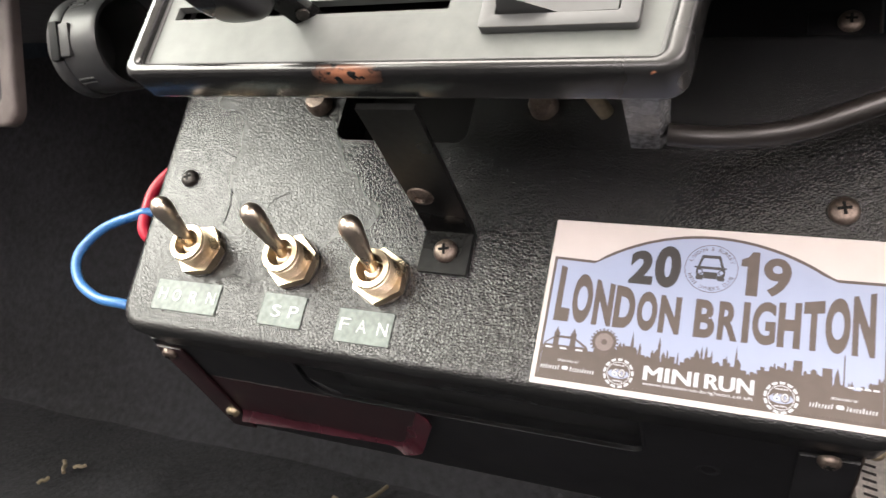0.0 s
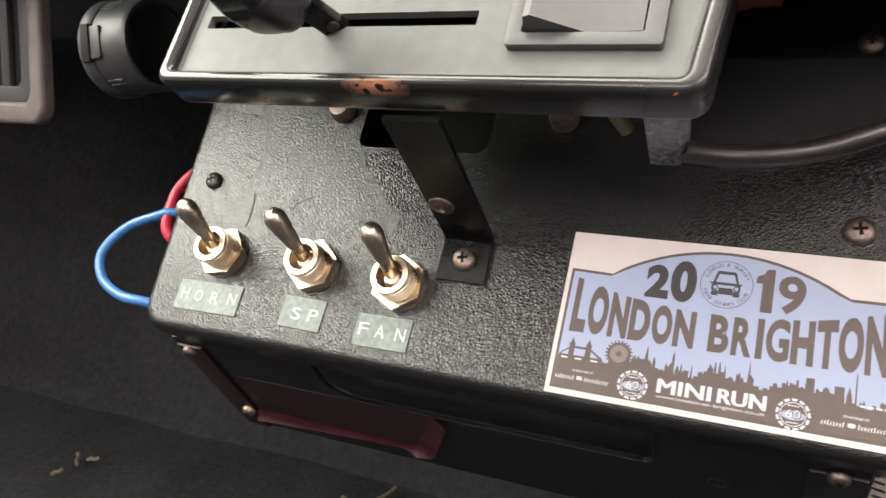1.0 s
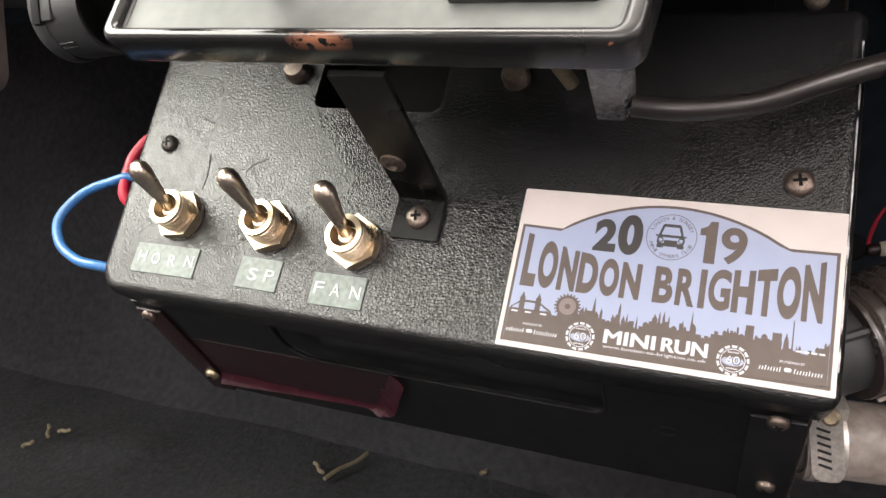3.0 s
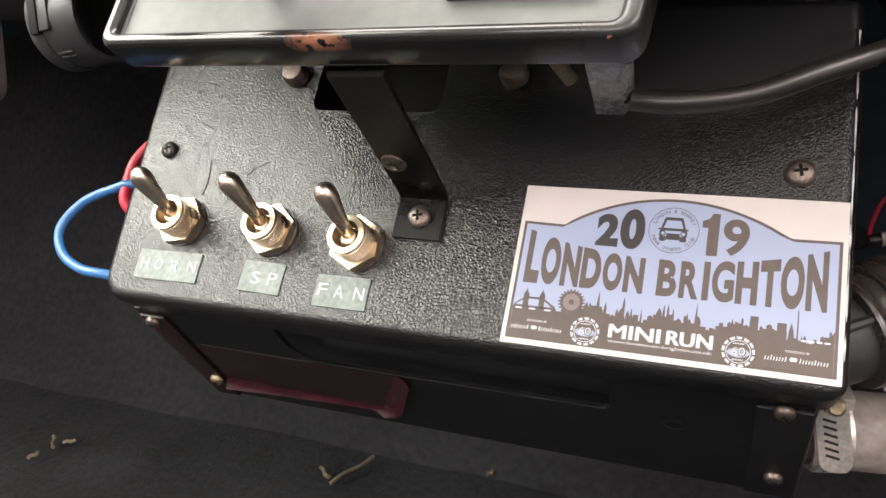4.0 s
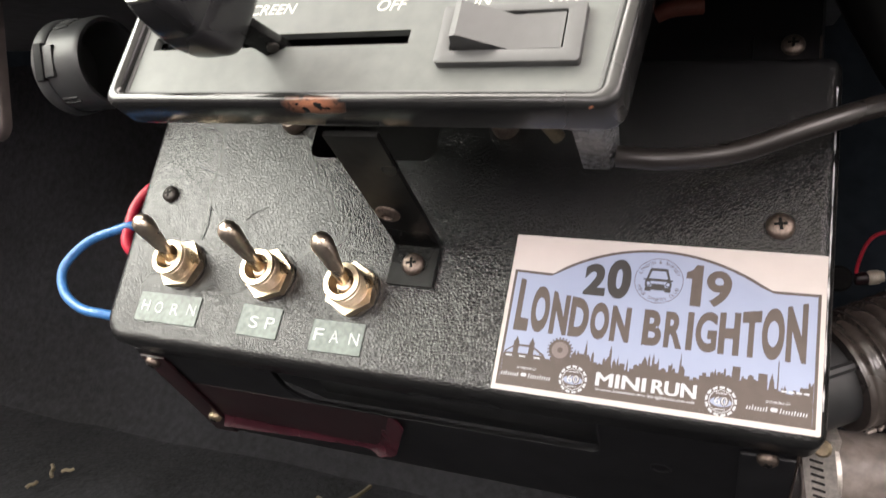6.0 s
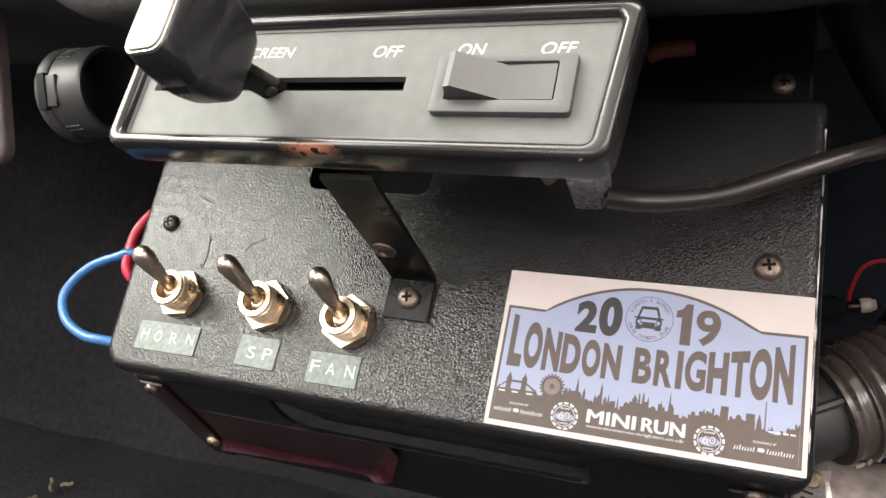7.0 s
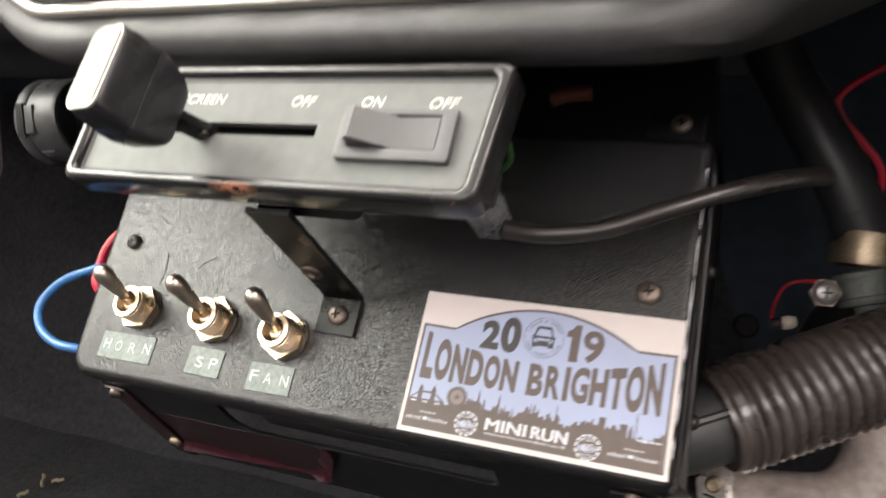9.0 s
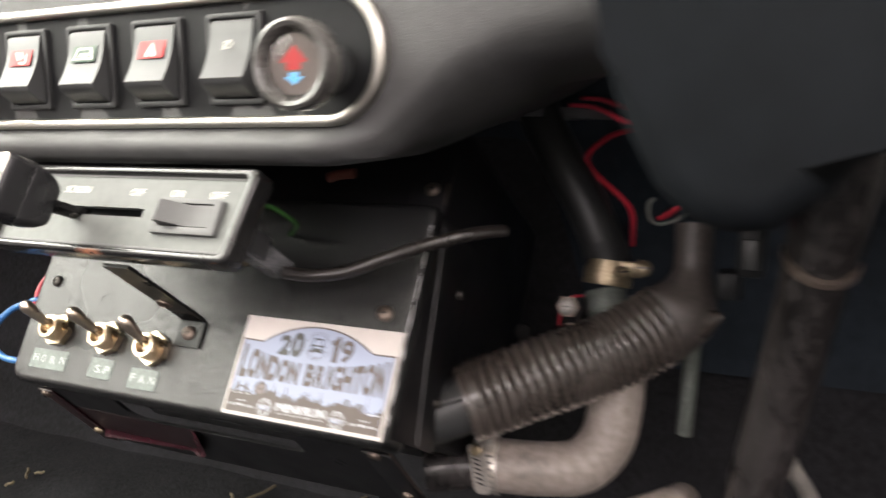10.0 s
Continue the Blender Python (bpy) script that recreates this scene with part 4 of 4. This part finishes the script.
part("inner_lip", frame_ring(rounded(-418.5, -260.5, 66.5, 227.5, 5, 6), rounded(-411, -268, 74, 221, 4, 6), -6, -2, 1.0, 3), PLASTIC, pod)
part("front_plate", block(-412, -267, 73, 222, -12, -5, 1.0), MATT, pod)
part("vertical_bar", block(-281, -275, 73, 222, -6, -2, 1.5), PLASTIC, pod, "black upright bar")

# ---- dashboard ----
def stadium(x0, x1, z0, z1, r, steps=10):
    return rounded(x0, x1, z0, z1, r, steps)


FACEUP = ROOM @ mm(0, -12, 0, 90, 0, 0)      # x across, y up, z towards the seats
dash = thing("dashboard", "padded black vinyl dashboard with a rounded lower roll", "dashboard", ROOM)


def dash_edge(x):
    """Height of the dashboard's lower edge: level under the switch panel, climbing past both of its ends."""
    if x > 55:
        u = min(1.0, (x - 55) / 150)
        return 106 + 60 * u * u * (3 - 2 * u) * (0.55 + 0.45 * u)
    if x < -112:
        return 145.4 - math.sqrt(max(0.0, 39.4 ** 2 - (x + 112) ** 2)) if x > -148 else 129.4 + (-148 - x) * 0.35
    return 106


bm = bmesh.new()
cols = []
xs = [-660 + 32 * k for k in range(16)] + [-148 + 4 * k for k in range(98)] + [250 + 30 * k for k in range(14)]
for x in xs:
    low = dash_edge(x)
    turn = max(0.0, min(1.0, (x - 58) / 42))
    turn = turn * turn * (3 - 2 * turn)
    crease = float(np.interp(x, (60, 80, 89, 95, 102, 108, 115, 121, 133, 150, 168, 400), (107, 111.4, 115, 121, 127.5, 132.5, 136.6, 140.6, 146, 148.5, 150.5, 158)))
    if x > 80:
        low = min(low, crease - 3 - 9 * min(1.0, (x - 80) / 60))
    rolled = [(372, 352), (40, 350), (2, 344), (-9, 332), (-11.4, 310), (-11.6, 240), (-11.6, max(low + 62, 172)), (-11.6, low + 40), (-11.6, low + 27), (-11.8, low + 15.5), (-14.2, low + 13.2), (-16.2, low + 10.4), (-17.0, low + 7.2),
              (-16.0, low + 4.0), (-13.0, low + 1.6), (-8.5, low + 0.3), (-2, low), (14, low + 0.6), (60, low + 6), (140, low + 16)]
    drop = crease - 5 - low
    tucked = [(372, 352), (40, 350), (2, 344), (-9, 332), (-11.4, 310), (-11.6, 240), (-11.6, crease + 46), (-11.6, crease + 24), (-11.6, crease + 14), (-11.4, crease + 8), (-10.8, crease + 4), (-9.4, crease + 1), (-7.0, crease - 2),
              (-3.5, crease - 5), (2, crease - 5 - drop * 0.3), (9, crease - 5 - drop * 0.62), (17, low + 1), (26, low), (60, low + 6), (140, low + 16)]
    wob = 0.5 * noise.noise(Vector((x * 0.05, 3.1, 0)))
    col_ = []
    for j, ((y0, z0), (y1, z1)) in enumerate(zip(rolled, tucked)):
        y, z = y0 + (y1 - y0) * turn, z0 + (z1 - z0) * turn
        ripple = (0.35 * noise.noise(Vector((x * 0.11, z * 0.05, 7))) + 0.5 * turn * noise.noise(Vector((x * 0.09 + z * 0.14, z * 0.03, 4)))) if 5 < j < 16 else 0
        col_.append(bm.verts.new((x, y + wob + ripple, z)))
    cols.append(col_)
for a, b in zip(cols, cols[1:]):
    for j in range(len(a) - 1):
        bm.faces.new((a[j], b[j], b[j + 1], a[j + 1]))
part("padding", bm, PAD, dash, "grained black padding with a rounded lower roll")

# ---- switch panel in the dashboard ----
sp = part("switch_panel", prism(stadium(-141, 88.5, 123.2, 167.8, 21.8, 12), -6, -0.2), MATT, dash, "matt black switch panel", smooth=False, where=mm(0, -12, 0, 90, 0, 0))
part("bezel", frame_ring(stadium(-143.6, 91.0, 120.6, 170.2, 24.4, 14), stadium(-139.4, 86.8, 124.8, 166.0, 20.2, 14), -3, 3.4, 1.8, 5), CHROME, sp, "polished chrome bezel")


def dash_rocker(cx, label, paint, sign):
    sw = thing("rocker_switch", label, "rocker switch", FACEUP @ mm(cx, 145.7, -0.2), "dashboard rockers")
    part("surround", frame_ring(rounded(-12.4, 13, -16.7, 16.6, 1.0, 3), rounded(-10.2, 10.4, -14.6, 14.6, 0.8, 3), 0, 2.0, 0.4, 2), SURROUND, sw, "black surround")
    part("well", block(-10.8, 10.8, -14.8, 14.8, 0, 0.6), MATT, sw)
    bm = bmesh.new()
    prof = [(-14.3, 0.5), (-13.6, 3.0), (-9.8, 8.6), (-8.6, 9.6), (-7.2, 9.8), (-3, 7.2), (1, 5.2), (5, 3.8), (9, 2.9), (12.8, 2.4), (13.9, 1.8), (14.2, 0.5)]
    rows = [[bm.verts.new((x, y, z)) for y, z in prof] for x in (-9.7, 9.7)]
    bm.faces.new(rows[0]), bm.faces.new(rows[1][::-1])
    for k in range(len(prof)):
        bm.faces.new((rows[0][k - 1], rows[0][k], rows[1][k], rows[1][k - 1]))
    rk = part("rocker", add_bevel(bm, 1.2, 4, 30), DASHROCKER, sw, "satin black rocker")
    tilt = Matrix.Translation((0, 0.0048, 0.0043)) @ Matrix.Rotation(radians(-20), 4, "X")
    if paint:
        lens = part("legend", prism(rounded(-6.5, 6.5, -3.5, 3.5, 0.3, 2), -0.1, 0.25), paint, rk, smooth=False, where=tilt)
        z = 0.25
    else:
        lens, z = rk, 0.4
    bm = sign(z)
    if paint:
        part("symbol", bm, INK, lens, smooth=False)
    else:
        part("symbol", bm, INK, rk, smooth=False, where=tilt)
    return sw


def stroke(bm, a, b, w, z):
    d = Vector((b[0] - a[0], b[1] - a[1]))
    d.normalize()
    n = (-d.y * w / 2, d.x * w / 2)
    return prism([(a[0] - n[0], a[1] - n[1]), (b[0] - n[0], b[1] - n[1]), (b[0] + n[0], b[1] + n[1]), (a[0] + n[0], a[1] + n[1])], z, z + 0.08, bm=bm)


def sign_fog(z):
    bm = None
    for k, ln in ((0, 3.6), (1, 3.4), (2, 2.6)):
        bm = stroke(bm, (-3.6 + 1.7 * k, 2.6), (-3.6 + 1.7 * k + ln * 0.7, 2.6 - ln), 0.75, z)
    bm = stroke(bm, (-0.6, -2.2), (3.6, -2.6), 0.7, z)
    return stroke(bm, (3.2, 1.6), (3.8, -2.4), 0.7, z)


def sign_screen(z):
    bm = frame_ring([(-5.7, -2.5), (5.7, -2.5), (3.9, 2.6), (-3.9, 2.6)], [(-4.6, -1.7), (4.6, -1.7), (3.3, 1.9), (-3.3, 1.9)], z, z + 0.08)
    for k in range(5):
        bm = stroke(bm, (-2.4 + k * 1.2, -1.0), (-1.8 + k * 1.2, 0.4), 0.6, z)
    return stroke(bm, (-2.6, -0.9), (2.6, -0.9), 0.5, z)


def sign_hazard(z):
    return frame_ring([(-3.1, -2.7), (3.1, -2.7), (0, 3.0)], [(-0.8, -1.3), (0.8, -1.3), (0, 0.2)], z, z + 0.08)


def sign_lamp(z):
    bm = frame_ring([(0, -1.7), (0.9, -1.7), (2.4, 0), (0.9, 1.7), (0, 1.7)], [(0.3, -1.3), (0.8, -1.3), (1.9, 0), (0.8, 1.3), (0.3, 1.3)], z, z + 0.08)
    for k in range(4):
        bm = stroke(bm, (-0.5, 1.3 - 0.9 * k), (-2.4, 0.9 - 0.9 * k), 0.3, z)
    return stroke(bm, (-1.3, 1.6), (-1.5, -1.9), 0.3, z)


dash_rocker(-84.8, "satin black rocker with a red rear-fog legend", RED, sign_fog)
dash_rocker(-47.0, "satin black rocker with a dark green heated-window legend", GREEN, sign_screen)
dash_rocker(-10.6, "satin black rocker with a red warning-triangle legend", RED, sign_hazard)
dash_rocker(27.0, "plain satin black rocker with a small fog-lamp symbol", None, sign_lamp)

dial = thing("temperature_control", "round black pull knob with a red and a blue arrow", "temperature control", FACEUP @ mm(68.2, 140.6, -1.2))
part("stem", lathe([(0, -2), (8.5, -2), (8.8, 0), (8.4, 3), (7.6, 18), (0, 18)], 28), PLASTIC, dial)
part("body", lathe([(7.6, 12), (13.2, 15), (14.9, 18), (15.1, 24.0), (14.6, 26.0), (13.4, 26.7), (12.0, 26.2), (11.0, 24.6), (10.2, 22.5), (0, 22.4)], 44), DIALRIM, dial, "glossy black knob with a raised rim")
lensdisc = part("dial_face", lathe([(0, 22.45), (9.8, 22.45), (9.8, 22.9), (0, 23.1)], 40), BROWN, dial, "dark dial face")
part("red_arrow", prism([(-5.6, 0.6), (-2.8, 0.6), (-2.8, -1.8), (2.8, -1.8), (2.8, 0.6), (5.6, 0.6), (0.2, 6.2)], 23.12, 23.3), RED, dial, "red arrow", smooth=False)
part("blue_arrow", prism([(-3.9, -4.0), (-1.8, -4.0), (-1.8, -2.6), (1.8, -2.6), (1.8, -4.0), (3.9, -4.0), (0, -6.6)], 23.12, 23.3), SKYBLUE, dial, "small blue arrow", smooth=False)
part("lens", lathe([(0, 24.4), (9.6, 23.8), (9.9, 23.3)], 40), GLASS, dial, "clear domed lens").visible_shadow = False
choke = thing("choke_control", "black pull knob with a ringed base in the switch panel", "choke control", FACEUP @ mm(-123.5, 142.5, -1.2))
part("base_ring", lathe([(6, 0), (13.0, 0), (13.0, 1.6), (11.4, 3.4), (9.6, 3.2), (8.4, 1.2), (6, 1.0)], 36), GLOSS, choke, "glossy base ring")
part("shaft", lathe([(0, 0), (7.4, 0), (6.6, 6), (6.4, 20), (9.2, 26), (9.6, 36), (8.4, 39), (0, 40)], 32), PLASTIC, choke)

# ---- hoses and pipes beside the heater ----
hose = thing("ribbed_hose", "black ribbed rubber air hose with a seam, beside the heater", "hose", ROOM)
axis = [(86, 64, -5), (108, 77, 3), (130, 90, 11), (148, 101, 18), (167, 113.4, 29)]
line = spline(axis, 90)
total = len(line) - 1


def ribs(u):
    k = u * 23
    if k < 1.4:
        return 0.99 + 0.02 * math.sin(k * 6)
    return 0.965 + 0.125 * abs(math.sin(math.pi * k)) ** 0.55


def elbow_taper(u):
    bulge = math.exp(-((u - 0.34) / 0.16) ** 2)
    v = max(0.0, min(1.0, (u - 0.30) / 0.42))
    return 1.0 + 0.07 * bulge - 0.50 * v * v * (3 - 2 * v)


part("sleeve", tube(axis, 17.1, 44, 140, radius=ribs), HOSE, hose, "ribbed rubber sleeve")
elbow = part("elbow", tube([(160, 108.8, 25), (168, 114, 30), (174, 118, 38), (177, 121.5, 49), (177.5, 124.5, 60), (177, 127.5, 75)], 17.1, 40, 20, radius=elbow_taper), ELBOW, hose, "smooth dusty rubber elbow")
bm = None
for k in range(30):
    q, s = line[8 + int(k * total * 0.95 / 30)], line[9 + int(k * total * 0.95 / 30)]
    d = (s - q).normalized()
    down = (Vector((0.15, -0.55, -0.8)) - d * d.dot(Vector((0.15, -0.55, -0.8)))).normalized()
    m = Matrix.Translation(q + down * 18.0) @ d.to_track_quat("X", "Z").to_matrix().to_4x4()
    bm = join(bm, block(-1.6, 1.4, -0.45, 0.45, -0.5, 0.5, 0.1), m @ Matrix.Rotation(radians(35), 4, "Z")) if bm else join(None, block(-1.6, 1.4, -0.45, 0.45, -0.5, 0.5, 0.1), m)
part("seam", bm, GREYHOSE, hose, "pale moulded seam")
part("elbow_corner", tube([(166, 110, 28), (177, 111, 30), (186, 111, 33.5), (192.5, 110.5, 36)], 13.5, 20, 8, radius=lambda v: 1.0 - 0.9 * v ** 1.3), HOSE, elbow, "moulded corner of the elbow")
spg = thing("outlet_spigot", "black moulded spigot between heater and ribbed hose", "spigot", ROOM)
part("duct", tube([(60, 50, -14), (76, 58, -9), (92, 68, -3), (100, 73, 0)], 14.2, 24, 6, radius=lambda u: 0.92 + 0.1 * u), PLASTIC, spg)
part("ridge", tube([(66, 39, -6), (80, 47, -1), (92, 54, 3)], 1.6, 8, 5), PLASTIC, spg)

pipe = thing("coolant_hose", "dusty grey rubber coolant hose bending upwards", "hose", ROOM)
part("stub", tube([(56, 84, -52), (70, 91, -50.5), (84, 95.5, -48.6)], 11.4, 22, 6), COLUMN, pipe, "rust-brown stub pipe")
part("sleeve", tube([(80, 94.5, -49), (92, 97, -48), (110, 101, -48), (130, 108, -46), (141, 115, -34), (144, 121, -16), (144, 125, 0), (144, 128, 10)], 13.4, 26, 8), GREYHOSE, pipe, "dusty grey rubber")
clip = thing("hose_clip", "bright slotted worm-drive hose clip", "hose clip", ROOM @ mm(86.5, 95.5, -48.2) @ Vector((0.96, 0.22, 0.05)).to_track_quat("Z", "Y").to_matrix().to_4x4())
part("band", lathe([(13.6, -5), (14.3, -5), (14.3, 5), (13.6, 5)], 40), ZINC, clip, "slotted steel band")
for k in range(16):
    part("slot", block(13.9, 14.45, -0.55, 0.55, -3.2, 3.2), DARKSCREW, clip, smooth=False, where=Matrix.Rotation(radians(k * 13 + 100), 4, "Z"))
part("housing", block(12.5, 18.5, -5, 5, -5.6, 5.6, 1.2), ZINC, clip, where=Matrix.Rotation(radians(112), 4, "Z"))
part("worm_screw", lathe([(0, 0), (3.6, 0), (3.6, 4.2), (2.9, 5.0), (0, 5.0)], 6), ZINC, clip, where=Matrix.Rotation(radians(112), 4, "Z") @ mm(15.5, -4, 0, 90, 0, 0))
TAIL = (ROOM @ mm(87.4, 80.0, -42.6, 4, -9, -14))
tail = part("tail", join(None, prism(rounded(-5, 5, -14, 11, (3.2, 4.6, 2, 2), 5), -0.35, 0.35, 0.2, 2), Matrix.Rotation(radians(90), 4, "X")), ZINC, clip, "loose slotted tail of the band", where=clip.matrix_basis.inverted() @ TAIL)
for k in range(6):
    part("slot", join(None, block(-2.9, 1.2, -0.6, -0.3, -0.42, 0.42), Matrix.Translation((0, 0, -8.8 + 2.5 * k)) @ Matrix.Rotation(radians(14), 4, "Y")), DARKSCREW, tail, smooth=False)
part("worm_end", lathe([(0, 0), (2.6, 0), (2.9, 0.8), (2.9, 3.4), (2.0, 4.2), (0, 4.0)], 12), BRASS, clip, "rusty worm screw end", where=clip.matrix_basis.inverted() @ TAIL @ mm(1.5, -0.5, 9.4, 80, 0, 10))
single("lower_hose", tube([(104, 108, -90), (130, 113, -80), (148, 116, -75), (162, 119, -69), (172, 128, -67), (176, 142, -70)], 8.6, 22, 8), GREYHOSE, "dull grey hose lower down in the shade", "hose", ROOM)
feed = thing("heater_feed_hose", "matt black hose coming down to the valve", "hose", ROOM)
part("sleeve", tube([(130.6, 150, 56), (121, 152, 76), (107, 155, 99), (91, 158, 128), (78, 160, 165)], 11.3, 24, 8), SURROUND, feed)
part("end_cuff", tube([(133, 145, 44), (132, 148, 52), (129.5, 150.3, 58)], 11.9, 24, 6), SURROUND, feed, "thickened hose end")
valve = thing("heater_valve", "dull alloy heater valve with clamps", "valve", ROOM)
part("valve_body", lathe([(0, -12), (5.0, -12), (5.5, -9), (10.4, -8.4), (11.2, -7), (11.2, -5.8), (10.6, -5.2), (10.6, 1.5), (11.2, 2.4), (10.8, 4), (9.2, 5), (0, 5)], 24), ALLOY, valve, "dull green-grey casting", where=mm(133.5, 141, 33.0, -12, -16, 0))
part("valve_spout", tube([(132, 146, 26), (122, 152, 14), (116, 160, -4)], 6.5, 14, 5), STRAP, valve)
part("clamp_band", lathe([(11.6, -6.4), (12.4, -6.4), (12.7, -5), (12.6, 5), (12.4, 6.4), (11.6, 6.4)], 36), BRASS, valve, "tarnished clamp band", where=mm(133.2, 146, 45, -13, 4, 0))


def slotted_bolt(p, m, r, turn):
    bolt = part("clamp_bolt", lathe([(0, -8), (r * 0.55, -8), (r * 0.55, 0), (r * 0.92, 0), (r, 0.8), (r * 0.95, 2.2), (r * 0.6, 3.4), (0, 3.8)], 16), m, valve, "slotted bolt head", where=mm(*p, 75, 0, turn))
    part("slot", block(-r * 0.8, r * 0.8, -0.45, 0.45, 2.9, 3.85), DARKSCREW, bolt, smooth=False)


slotted_bolt((152.3, 136, 50.5), BRASS, 4.4, 10)
slotted_bolt((142.5, 132, 48.5), BRASS, 3.4, 40)
screw("valve_screw", valve, PALEALLOY, mm(119.0, 119.5, 31.6, 78, 0, 8), 4.6, "pale cross-head screw")
part("screw_flange", lathe([(0, -10), (3.2, -10), (3.2, -1.4), (5.6, -1.4), (5.6, 0), (0, 0)], 6), OLDSCREW, valve, where=mm(119.0, 119.7, 31.5, 78, 0, 8))
part("clamp_ear", block(136, 152, 137, 141, 45, 53, 1.2), BRASS, valve)
# The shade on this bolt is put into its near-black colour.
single("shaded_stud", lathe([(0, -9), (3.0, -9), (3.0, -2), (4.6, -2), (5.0, -1), (5.0, 1.6), (4.2, 2.8), (0, 3.2)], 18), SHADEBLACK, "bolt head coloured dark for the shade behind the ribbed hose", "bolt", ROOM @ mm(92, 133, 12.4, 80, 0, 12))
fitting = thing("wire_fitting", "crimped red wire fitting with a cream sleeve behind the hose", "fitting", ROOM @ mm(101.6, 165, 6.8, 0, 80, 8))
part("crimp", lathe([(0, 0), (2.2, 0), (2.6, 0.6), (2.6, 4.4), (2.0, 5.0), (0, 5.0)], 18), DARKMAROON, fitting)
part("tip", lathe([(0, 4.8), (2.6, 4.8), (3.0, 5.4), (3.0, 8.6), (2.5, 9.2), (2.2, 10.6), (0, 11.0)], 18), CREAM, fitting, "cream plastic sleeve")
single("red_wire", tube([(102.2, 165, 8), (102.0, 165, 12), (104.2, 165, 20.8), (107.6, 165.5, 25.4), (113.3, 166, 27.2), (122, 168, 27)], 0.8, 8, 6), REDWIRE, "short red wire from the fitting behind the hose", "wire", ROOM)
single("red_wire", tube([(161, 135, 116), (153.5, 140, 118.6), (143.5, 143, 118.8), (132, 147, 115.6), (121.7, 152, 108.8), (118.3, 154, 103), (121, 158, 96.5), (128.6, 164, 88.5), (136.4, 170, 80), (139.4, 175, 71.5), (138.7, 180, 55)], 1.45, 8, 8), REDWIRE, "thin red wire hanging under the dashboard", "wire", ROOM)
single("red_wire", tube([(130.4, 75, 129.3), (138.3, 75, 128.7), (145.8, 76, 126), (155, 78, 121.3), (164.3, 80, 119.4), (195, 84, 119)], 0.95, 8, 8), REDWIRE, "thin red wire under the dashboard", "wire", ROOM)
single("red_wire", tube([(134.2, 80, 132.4), (142.7, 80, 131.4), (151.2, 82, 128), (160.6, 84, 123.7), (195, 88, 121.5)], 0.95, 8, 8), REDWIRE, "thin red wire under the dashboard", "wire", ROOM)
single("looped_wire", tube([(167, 178, 74.5), (160.7, 178, 70), (152.2, 178, 68), (147.7, 178, 71.7), (147.2, 178, 78.6), (150, 178, 82)], 1.0, 8, 8), ALLOY, "thin grey wire looped under the dashboard", "wire", ROOM)
single("red_wire", tube([(153, 177, 71), (158, 176, 74), (163, 176, 78)], 1.5, 8, 6), REDWIRE, "stub of red wire in the dark under the dashboard", "wire", ROOM)

# ---- steering column ----
col = thing("steering_column", "worn dark steering column under a grey cowl", "steering column", ROOM)
axis_c = [(241, 30, 142), (234.5, 46, 106), (228, 61, 71), (220, 83, 18), (211, 106, -37), (199, 134, -112)]
part("tube", tube(axis_c, 11.9, 28, 6), COLUMN, col, "scuffed dark tube")
part("collar", tube([(239.5, 34, 134), (228.6, 59.5, 74)], 12.9, 30, 2, smooth=False), COLUMN, col)
part("collar_rim", tube([(228.9, 58.8, 73.6), (228.2, 60.6, 71.4)], 13.4, 30, 2, smooth=False), OLDSCREW, col, "bright worn collar edge")
outline_c = [(171, 330), (171, 152), (173, 137), (178.5, 119), (186, 105), (194, 97), (203, 94), (214, 95), (226, 104), (238, 124), (264, 138), (380, 165), (380, 330)]
cowl = thing("column_cowl", "smooth dark grey steering column cowl", "cowl", ROOM @ mm(0, 0, 0, 90, 0, 0))
part("front_shell", prism(outline_c[::-1], -2, 55, 9, 5), COWL, cowl)
part("rear_shell", prism(shrink(outline_c[::-1], 0.5), -60, -2.4, 0.8, 2), COWL, cowl)
single("control_rod", tube([(176.5, 150, 14), (176, 150, 2), (174, 150, -38)], 4.0, 12, 4), ALLOY, "thin metal rod beside the column", "rod", ROOM)
single("pedal_arm", tube([(226, 156, 50), (225, 170, -13), (223, 175, -49), (235, 185, -75), (250, 196, -112)], 4.6, 12, 6), ZINC, "bare metal pedal arm", "pedal", ROOM)
conn = thing("wiring_connector", "glossy black wiring connector beside the column", "connector", ROOM)
part("housing", block(198, 209, 98, 114, 56, 78, 2.2), MATT, conn)
part("latch", block(200.5, 206.5, 96.2, 98.6, 60, 73, 0.8), PLASTIC, conn)
part("tail_block", block(189, 200, 104, 118, 44, 57, 2.5), MATT, conn)
part("sleeve", tube([(203, 106, 76), (206, 108, 88), (204, 112, 100)], 4.0, 12, 5), MATT, conn)

# ---- crumbs on the carpet ----
for x, y, ln, turn, m in ((-170, 227, 42, 74, STRAW), (-187, 216, 17, -48, STRAW), (-383, 180, 17, 130, STRAW), (-374, 183, 8, 20, STRAW), (-378, 158, 7, 60, STRAW), (-86, 258, 5, 40, BRASS)):
    single("straw_bit", tube([(-ln / 2, 0, 2.4), (-ln / 6, 1.2, 3.4), (ln / 6, 0.8, 3.0), (ln / 2, 2.4, 3.8)], 1.3, 8, 4), m, "short piece of dry straw on the carpet", "straw", mm(x, y, 3, 0, 0, turn), "bits of straw")
